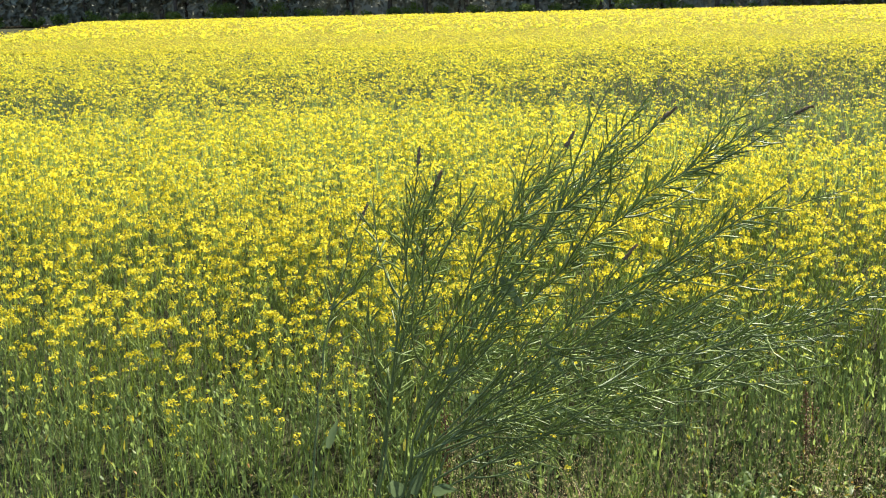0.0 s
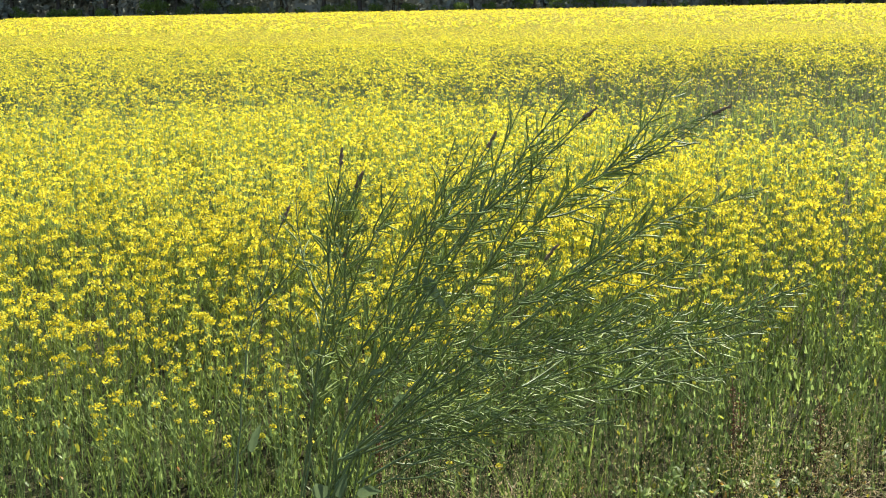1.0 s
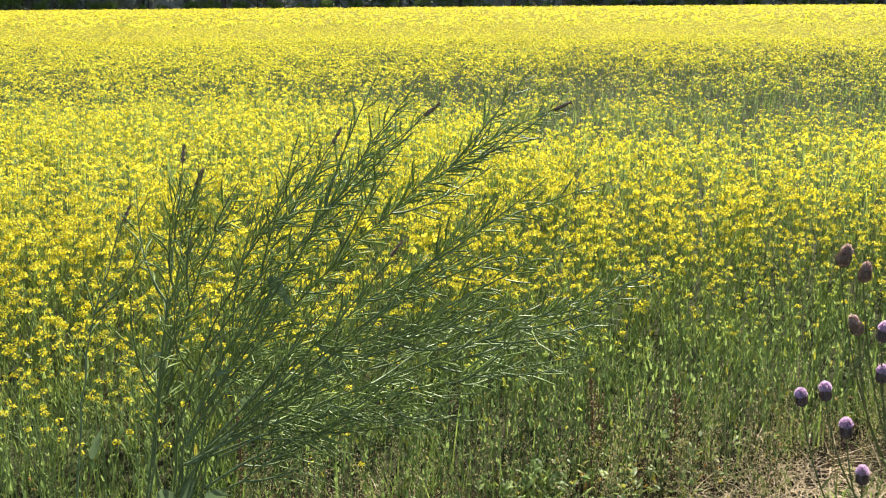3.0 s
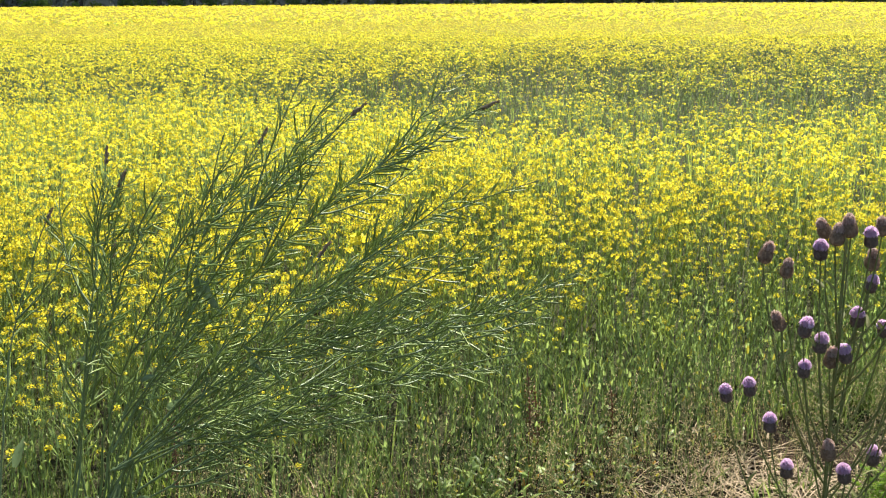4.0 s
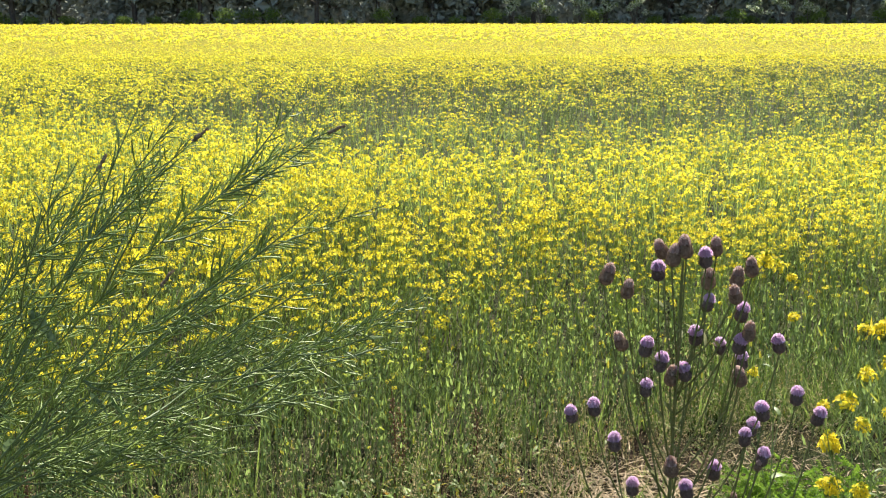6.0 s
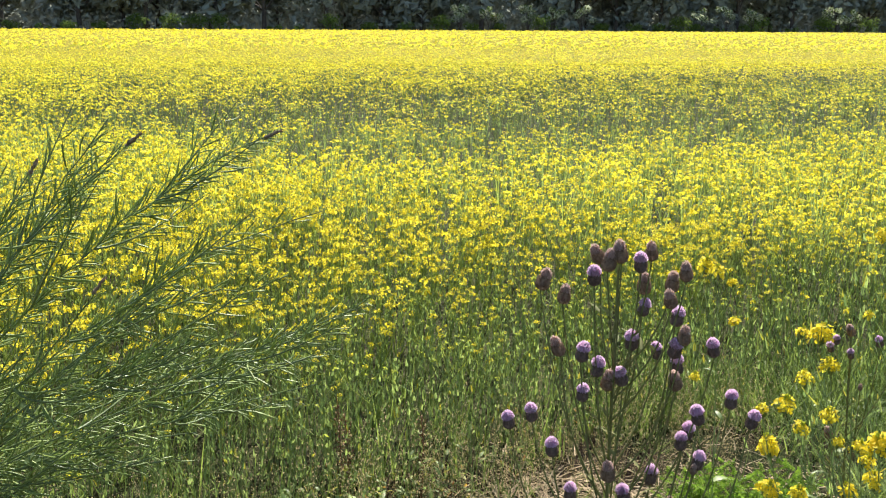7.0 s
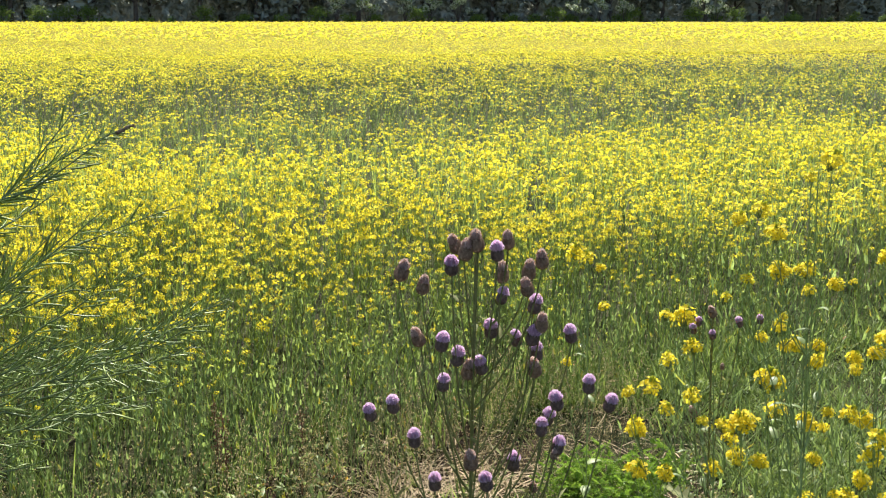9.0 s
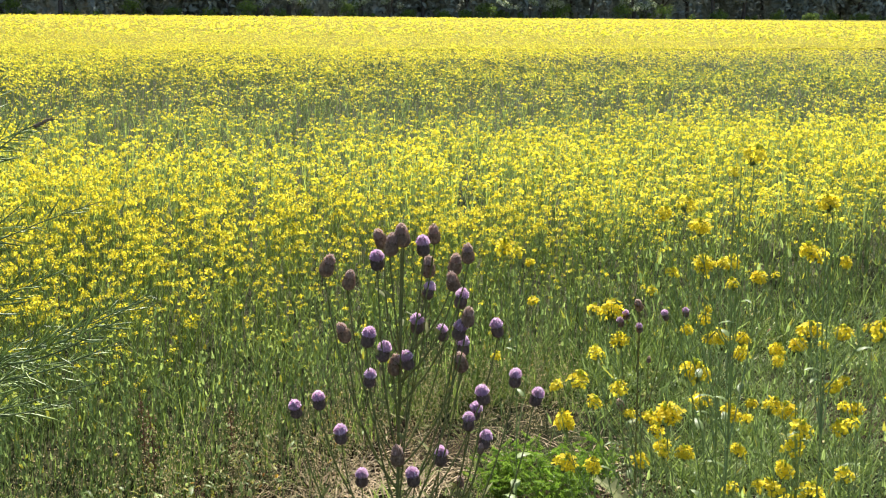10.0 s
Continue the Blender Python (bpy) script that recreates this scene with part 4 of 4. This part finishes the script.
build_thistle(
    "slender thistle with few purple heads among yellow flowers", 29, 2.1, 0.095, (0.08, 1.03),
    [(0.057, 1.017), (0.047, 1.003), (0.082, 0.994), (0.127, 1.02), (0.162, 1.027)], [(0.079, 1.036), (0.102, 0.935), (0.054, 0.846)], 4, 0.03, 0.2)


# ---- yellow-flowering rape beside the thistles ----
RAPE_HEADS = [mesh_of("flower_head", flower_head(900 + i, 15 + 3 * i, 0.0205, 2, shrink=0.72), MUSTARD_MATS) for i in range(6)]


def build_rape(yaw, dist, foot, top, spots, seed, big=1.0):
    rng = random.Random(seed)
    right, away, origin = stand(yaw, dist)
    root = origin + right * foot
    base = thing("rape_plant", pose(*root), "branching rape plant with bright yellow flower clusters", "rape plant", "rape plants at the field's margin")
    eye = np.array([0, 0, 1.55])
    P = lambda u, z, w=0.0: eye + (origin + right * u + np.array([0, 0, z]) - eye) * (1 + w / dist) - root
    spine = curve([0, 0, -0.01], P(foot * 0.5 + top[0] * 0.5 + 0.01, top[1] * 0.5), P(*top), 20)
    part("stem", mesh_of("stem", Soup().add(*tube(spine, 0.0019, 0.0009, 7)), [STEM]), base)
    for u, z in spots:
        w = rng.uniform(-0.12, 0.12)
        end = P(u, z - 0.012, w)
        k = int(np.clip((z - rng.uniform(0.16, 0.34) - 0.5 * abs(u - top[0])) / top[1] * 19, 3, 18))
        start = spine[k]
        line = curve(start, 0.5 * (start + end) + (end - start) * [0.12, 0.12, -0.06], end, 10)
        shoot = Soup().add(*tube(line, 0.0012, 0.0007, 5), 2)
        for i in range(9):
            q = line[4 + i * 5 // 9]
            a = i * 2.4
            d = np.array([math.cos(a), math.sin(a), 0.9]) * rng.uniform(0.018, 0.034)
            shoot.add(*tube([q, q + d * 0.5 + [0, 0, 0.002], q + d + [0, 0, 0.006]], 0.0009, 0.0005, 3), 2)
        if rng.random() < 0.7:
            a = rng.uniform(0, 6.28)
            shoot.add(*blade(line[3], [math.cos(a), math.sin(a), 0.8], [-math.sin(a), math.cos(a), 0], rng.uniform(0.03, 0.06), 0.006, 4, 0.5), 3)
        extra = None
        if rng.random() < 0.4:
            extra = end + right * rng.choice((-1, 1)) * rng.uniform(0.018, 0.034) + away * rng.uniform(-0.02, 0.02) + np.array([0, 0, rng.uniform(-0.04, 0.015)])
            shoot.add(*tube(curve(line[6], 0.5 * (line[6] + extra) + [0, 0, -0.008], extra, 4), 0.0009, 0.0006, 4), 2)
        part("branch", mesh_of("branch", shoot, MUSTARD_MATS), base)
        if extra is not None:
            q = big * rng.uniform(0.4, 0.65)
            part("flower_head", RAPE_HEADS[rng.randrange(6)], base, Matrix.Translation(Vector(extra)) @ pose(0, 0, 0, rng.uniform(-25, 25), rng.uniform(-25, 25), rng.uniform(0, 360)) @ Matrix.Diagonal((q, q, q, 1)), "bright yellow flower cluster")
        s = big * rng.uniform(0.65, 1.08)
        part("flower_head", RAPE_HEADS[rng.randrange(6)], base, Matrix.Translation(Vector(end)) @ pose(0, 0, 0, rng.uniform(-18, 18), rng.uniform(-18, 18), rng.uniform(0, 360)) @ Matrix.Diagonal((s, s * rng.uniform(0.8, 1.1), s * rng.uniform(0.8, 1.2), 1)), "bright yellow flower cluster")
    for i in range(9):
        a = i * 2.4
        size = rng.uniform(0.04, 0.085)
        v, f = blade(np.zeros(3), [math.cos(a), math.sin(a), 0.5], [-math.sin(a), math.cos(a), 0], size, size * 0.17, 6, 0.6, 0.2, 0.8, 0.15, rng)
        part("leaf", mesh_of("leaf", Soup().add(v, f), [LEAF]), base, Matrix.Translation(Vector(spine[2 + i])))


build_rape(30, 1.95, 0.06, (0.05, 0.97), [(-0.09, 0.934), (-0.052, 0.947), (-0.027, 0.91), (-0.076, 0.868), (-0.072, 0.793), (-0.021, 0.792), (0.02, 0.939), (-0.004, 1.072), (-0.025, 0.996), (0.012, 1.02)], 11)
build_rape(30, 2.0, 0.11, (0.10, 0.86), [(0.103, 0.879), (0.07, 0.872), (0.092, 0.817), (0.135, 0.81), (0.055, 0.788)], 12, 1.15)
build_rape(30, 1.95, 0.20, (0.17, 1.04), [(0.136, 0.977), (0.15, 0.973), (0.15, 1.066), (0.161, 1.032), (0.183, 1.039), (0.212, 1.011), (0.205, 0.907), (0.222, 0.843), (0.208, 0.77), (0.153, 0.923)], 13)
build_rape(30, 1.9, 0.31, (0.30, 1.04), [(0.267, 0.941), (0.286, 0.933), (0.315, 0.905), (0.303, 0.874), (0.292, 0.833), (0.271, 0.801), (0.301, 0.773), (0.336, 0.797), (0.317, 1.07), (0.3, 1.046), (0.265, 1.034)], 14)
build_rape(30, 1.95, 0.42, (0.40, 1.04), [(0.371, 1.055), (0.364, 0.963), (0.4, 0.902), (0.383, 0.895), (0.398, 0.812), (0.432, 1.063), (0.403, 0.926), (0.463, 0.945), (0.471, 1.003)], 15)
build_rape(32, 1.75, 0.11, (0.12, 1.34), [(0.139, 1.367), (0.11, 1.343), (0.013, 1.277), (0.043, 1.292), (0.071, 1.26), (0.032, 1.19), (0.077, 1.204), (0.11, 1.206), (0.119, 1.177), (0.151, 1.187)], 16, 0.78)
build_rape(32, 1.75, 0.25, (0.25, 1.28), [(0.243, 1.303), (0.233, 1.225), (0.271, 1.216), (0.22, 1.231), (0.347, 1.264)], 17, 0.8)
build_rape(22, 2.6, 0.13, (0.12, 1.0), [(0.099, 1.043), (0.163, 0.917), (0.085, 0.785), (0.125, 1.028)], 18)


# ---- weeds, grass and litter at the margin ----
def margin_points(rng, n, a0, a1, i0, i1):
    """Plan points by bearing and by the distance before (-) or inside the crop's edge."""
    a = np.radians(rng.uniform(a0, a1, n))
    t = np.tan(a)
    inn = rng.uniform(i0, i1, n)
    y = np.full(n, 3.5)
    for _ in range(12):
        y = crop_edge(t * y) + inn
    return t * y, y


def fill(name, templates, mats, x, y, rng, lo, hi, label, category, lean=0.12):
    soup = Soup()
    for k, t in enumerate(templates):
        s = np.arange(len(x)) % len(templates) == k
        n = s.sum()
        scatter(soup, t, np.stack([x[s], y[s], np.full(n, -0.02)], -1), rng.uniform(0, 6.28, n), rng.uniform(lo, hi, n), rng.normal(0, lean, (n, 2)), rng)
    tagged(new(name, mesh_of(name, soup, mats)), label, category, kind="stuff")


def grass_tuft(seed, n, size, width, spread):
    rng, soup = random.Random(seed), Soup()
    for i in range(n):
        a = rng.uniform(0, 6.28)
        d = [math.cos(a) * spread, math.sin(a) * spread, 1]
        soup.add(*blade([rng.uniform(-0.03, 0.03), rng.uniform(-0.03, 0.03), 0], d, [-math.sin(a), math.cos(a), 0], size * rng.uniform(0.5, 1), width, 4, rng.uniform(0.1, 0.7), 0.3, 0.5))
    return soup.arrays()


def seed_stalk(seed):
    """A wispy weed: a branched stalk set with tiny round seed pouches."""
    rng, soup = random.Random(seed), Soup()
    for b in range(5):
        a = b * 2.4
        p0 = np.array([0, 0, 0.06 * b])
        tip = p0 + np.array([math.cos(a) * 0.05, math.sin(a) * 0.05, 0.22 + 0.02 * b])
        line = curve(p0, (p0 + tip) / 2 + [math.cos(a) * 0.01, math.sin(a) * 0.01, 0], tip, 8)
        soup.add(*tube(line, 0.0009, 0.0005, 3), 0)
        for k in range(18):
            q = line[1 + k * 7 // 18]
            e = k * 2.4
            d = np.array([math.cos(e), math.sin(e), 0.3]) * rng.uniform(0.005, 0.010)
            c = q + d + np.array([0, 0, rng.uniform(-0.01, 0.01)])
            u, w = np.array([math.sin(e), -math.cos(e), 0.2]) * 0.0028, np.array([0.2, 0.1, 1.0]) * 0.0030
            soup.add([c - u, c - w, c + u, c + w], [(0, 1, 2, 3)], 1)
    return soup.arrays()


def low_leaves(seed, n, size, mats):
    rng, soup = random.Random(seed), Soup()
    for i in range(n):
        a = i * 2.4
        h = rng.uniform(0.0, 0.16)
        soup.add(*blade([rng.uniform(-0.03, 0.03), rng.uniform(-0.03, 0.03), h], [math.cos(a), math.sin(a), rng.uniform(0.5, 2.2)], [-math.sin(a), math.cos(a), 0], size * rng.uniform(0.6, 1.2), size * 0.13, 3, 0.4, 0.2, 0.8), rng.choice(mats))
        soup.add(*tube([[0, 0, 0], [0, 0, h]], 0.0012, 0.001, 3), 0)
    return soup.arrays()


def build_margin():
    rng = np.random.RandomState(77)
    x, y = margin_points(rng, 170, 9, 28, -0.8, 0.05)
    ok = value_noise(x, y, 0.35, 37) + 0.03 * (np.degrees(np.arctan2(x, y)) - 17) > 0.42
    x, y = x[ok], y[ok]
    fill("seeding_weeds", [seed_stalk(i) for i in range(5)], [STALK, SEED], x, y, rng, 0.4, 0.75, "wispy seeding weeds with tiny pale pouches", "weeds", 0.2)
    a, y = np.radians(rng.triangular(8, 22, 29, 170)), rng.uniform(2.95, 4.6, 170)
    x = y * np.tan(a)
    ok = (y < crop_edge(x) + 0.05) & (value_noise(x, y, 0.22, 31) > 0.5)
    fill("dry_weeds", [seed_stalk(i + 20) for i in range(5)], [STALK, SEED], x[ok], y[ok], rng, 0.3, 0.6, "thicket of dry tan weeds gone to seed", "weeds", 0.35)
    x, y = margin_points(rng, 85, -14, 10, -0.25, 0.08)
    fill("seeding_weeds", [seed_stalk(i + 9) for i in range(4)], [STALK, SEED], x, y, rng, 0.45, 0.8, "wispy seeding weeds in front of the crop", "weeds", 0.2)
    x, y = margin_points(rng, 190, 8, 30, -1.1, -0.05)
    ok = value_noise(x, y, 0.3, 33) > 0.45
    x, y = x[ok], y[ok]
    for cx, cy, wide, n in ((1.74, 3.8, 0.13, 60), (0.88, 3.42, 0.15, 48), (1.25, 3.62, 0.12, 35), (-0.28, 3.28, 0.08, 25)):
        x, y = np.concatenate([x, rng.normal(cx, wide, n)]), np.concatenate([y, rng.normal(cy, wide * 1.3, n)])
    fill("dry_grass", [grass_tuft(i, 7, 0.26, 0.0026, 2.6) for i in range(5)], [STRAW], x, y, rng, 0.5, 1.2, "dry straw-coloured grass lying on bare soil", "dry grass", 0.3)
    x, y = margin_points(rng, 180, -34, 42, -0.2, 0.4)
    fill("low_weeds", [low_leaves(i, 9, 0.025, [0, 0, 0, 0, 0, 0, 1, 2] if i < 2 else [0, 0, 0, 0, 0, 1]) for i in range(6)], [LEAF, LEAF_PALE, LEAF_RUST], x, y, rng, 0.6, 1.3, "low leafy weeds, some leaves yellow or rusty", "weeds", 0.1)
    x, y = margin_points(rng, 26, 3, 13, -0.28, 0.02)
    fill("rusty_weeds", [low_leaves(60 + i, 8, 0.038, [0, 0, 1, 2]) for i in range(3)], [LEAF, LEAF_PALE, LEAF_RUST], x, y, rng, 0.7, 1.3, "low weeds with orange and yellow dying leaves", "weeds", 0.1)
    x, y = margin_points(rng, 90, 12, 27, -0.8, 0.0)
    fill("grass", [grass_tuft(110 + i, 7, 0.2, 0.0026, 0.7) for i in range(4)], [GRASS], x, y, rng, 0.5, 1.1, "short green grass on dark soil", "grass", 0.25)
    x, y = np.array([0.57, 0.60, 0.68, 0.72, 0.76, 0.66]), np.array([3.20, 3.24, 3.17, 3.22, 3.19, 3.26])
    fill("yellowing_weeds", [low_leaves(90 + i, 9, 0.035, [1]) for i in range(3)], [LEAF, LEAF_PALE, LEAF_RUST], x, y, rng, 0.7, 1.0, "small yellow-green weeds on bare soil", "weeds", 0.1)
    x, y = margin_points(rng, 55, 5, 27, -0.4, 0.02)
    fill("seeding_weeds", [seed_stalk(i + 40) for i in range(4)], [STALK, SEED], x, y, rng, 0.5, 0.85, "slim upright seeding weeds at the crop's foot", "weeds", 0.12)
    x, y = margin_points(rng, 70, -2, 11, -0.3, 0.1)
    fill("low_weeds", [low_leaves(80 + i, 10, 0.045, [0, 0, 0, 0, 0, 1]) for i in range(4)], [LEAF, LEAF_PALE, LEAF_RUST], x, y, rng, 0.6, 1.3, "low upright green weeds before the crop", "weeds", 0.1)
    x, y = margin_points(rng, 170, -36, 0, -0.22, 0.5)
    more = margin_points(rng, 330, 0, 27, -0.14, 0.45)
    x, y = np.concatenate([x, more[0]]), np.concatenate([y, more[1]])
    fill("leafy_stems", [joined(sprig_parts(680 + i, 0, 1.25)) for i in range(6)], MUSTARD_MATS, x, y, rng, 0.4, 0.8, "upright leafy green stems along the crop's foot", "weeds", 0.1)
    x, y = margin_points(rng, 330, 19, 33, -0.15, 0.5)
    fill("grass", [grass_tuft(70 + i, 9, 0.40, 0.0028, 0.5) for i in range(4)], [GRASS], x, y, rng, 0.5, 1.1, "green grass leaning at the crop's edge", "grass", 0.2)
    x, y = margin_points(rng, 260, 33, 47, -1.0, 0.2)
    fill("grass", [grass_tuft(130 + i, 10, 0.3, 0.0023, 0.9) for i in range(4)], [GRASS], x, y, rng, 0.6, 1.1, "dense green grass beside the crop", "grass", 0.25)
    x, y = margin_points(rng, 480, -36, 44, -0.1, 1.4)
    fill("grass", [grass_tuft(20 + i, 9, 0.42, 0.003, 0.28) for i in range(5)], [GRASS], x, y, rng, 0.6, 1.15, "green grass blades among the crop's stems", "grass", 0.1)
    x, y = margin_points(rng, 900, 27, 50, -2.0, 0.4)
    ok = value_noise(x, y, 0.45, 35) > 0.36
    x, y = x[ok], y[ok]
    fill("grass", [grass_tuft(40 + i, 11, 0.36, 0.0023, 0.7) for i in range(4)], [GRASS], x, y, rng, 0.6, 1.2, "tall green grass on the field's margin", "grass", 0.25)


build_margin()


def build_margin_stems():
    rng = np.random.RandomState(91)
    x, y = margin_points(rng, 300, 29, 50, -2.0, 0.1)
    fill("leafy_stems", [joined(sprig_parts(640 + i)) for i in range(5)], MUSTARD_MATS, x, y, rng, 0.7, 1.15, "thin leafy green stems below the rape flowers", "weeds", 0.3)
    x, y = margin_points(rng, 260, 29, 50, -2.0, 0.1)
    fill("low_weeds", [low_leaves(30 + i, 12, 0.045, [0, 0, 0, 0, 1]) for i in range(4)], [LEAF, LEAF_PALE, LEAF_RUST], x, y, rng, 0.5, 0.95, "low green weeds on the field's margin", "weeds", 0.1)


build_margin_stems()


def build_leafy_weed(x, y, size, seed):
    """A low plant of fresh, finely divided leaves."""
    rng = random.Random(seed)
    base = thing("leafy_weed", pose(x, y, -0.01), "low bushy weed with fresh divided green leaves", "weed", "leafy weeds at the margin")
    spots = []
    for i in range(40):
        a, r = i * 2.4, size * 0.62 * math.sqrt((i + 0.5) / 40)
        tip = np.array([math.cos(a) * r, math.sin(a) * r, size * rng.uniform(0.55, 1.0)])
        part("stem", mesh_of("stem", Soup().add(*tube(curve([0, 0, 0], tip * [0.35, 0.35, 0.5], tip, 5), 0.002, 0.001, 4)), [GRASS]), base)
        spots += [tip, tip * 0.75, tip * [0.8, 0.8, 0.55]]
    for i, p in enumerate(spots):
        a = i * 2.4
        leaf = Soup()
        long = rng.uniform(0.03, 0.055)
        d = unit([math.cos(a), math.sin(a), rng.uniform(0.2, 0.9)])
        side = np.array([-math.sin(a), math.cos(a), 0])
        for k in range(5):
            q = d * long * (k + 1) / 6
            for sgn in (-1, 1):
                leaf.add(*blade(q, d + side * sgn * 0.9, np.cross(d, side), long * rng.uniform(0.25, 0.45) * (1.1 - k / 7), long * 0.09, 2, 0.5))
        leaf.add(*blade([0, 0, 0], d, side, long, long * 0.05, 4, 0.2))
        part("leaf", mesh_of("leaf", leaf, [FRESH]), base, Matrix.Translation(Vector(p)))


for x, y, s, seed in ((1.42, 3.20, 0.17, 1), (1.50, 3.24, 0.19, 2), (1.62, 3.12, 0.21, 3), (1.74, 3.22, 0.17, 4), (1.50, 3.02, 0.20, 5)):
    build_leafy_weed(x, y, s, seed)


def build_dock(x, y, height, seed):
    """A dead brown dock stalk with clustered seeds."""
    rng = random.Random(seed)
    base = thing("dead_dock", pose(x, y, -0.01), "dead reddish-brown dock stalk standing in the weeds", "dead plant", "dead dock stalks")
    line = curve([0, 0, 0], [0.01, 0, height * 0.5], [0.0, 0.01, height], 8)
    part("stem", mesh_of("stem", Soup().add(*tube(line, 0.004, 0.0015, 5)), [DOCK]), base)
    seeds = Soup()
    for i in range(260):
        p = line[3 + i * 4 // 260] + np.array([rng.gauss(0, 0.008), rng.gauss(0, 0.008), rng.uniform(-0.03, 0.03)])
        d = unit([rng.gauss(0, 1), rng.gauss(0, 1), rng.gauss(0, 1)]) * 0.004
        e = unit(np.cross(d, [0.3, 0.5, 0.8])) * 0.003
        seeds.add([p - d, p - e, p + d, p + e], [(0, 1, 2, 3)])
    part("seed_head", mesh_of("seed_head", seeds, [DOCK]), base, None, "rust-brown seed cluster")


build_dock(0.33, 3.45, 0.42, 1)
build_dock(0.36, 3.52, 0.34, 2)
build_dock(-0.75, 3.25, 0.36, 3)
build_dock(0.62, 3.6, 0.30, 4)
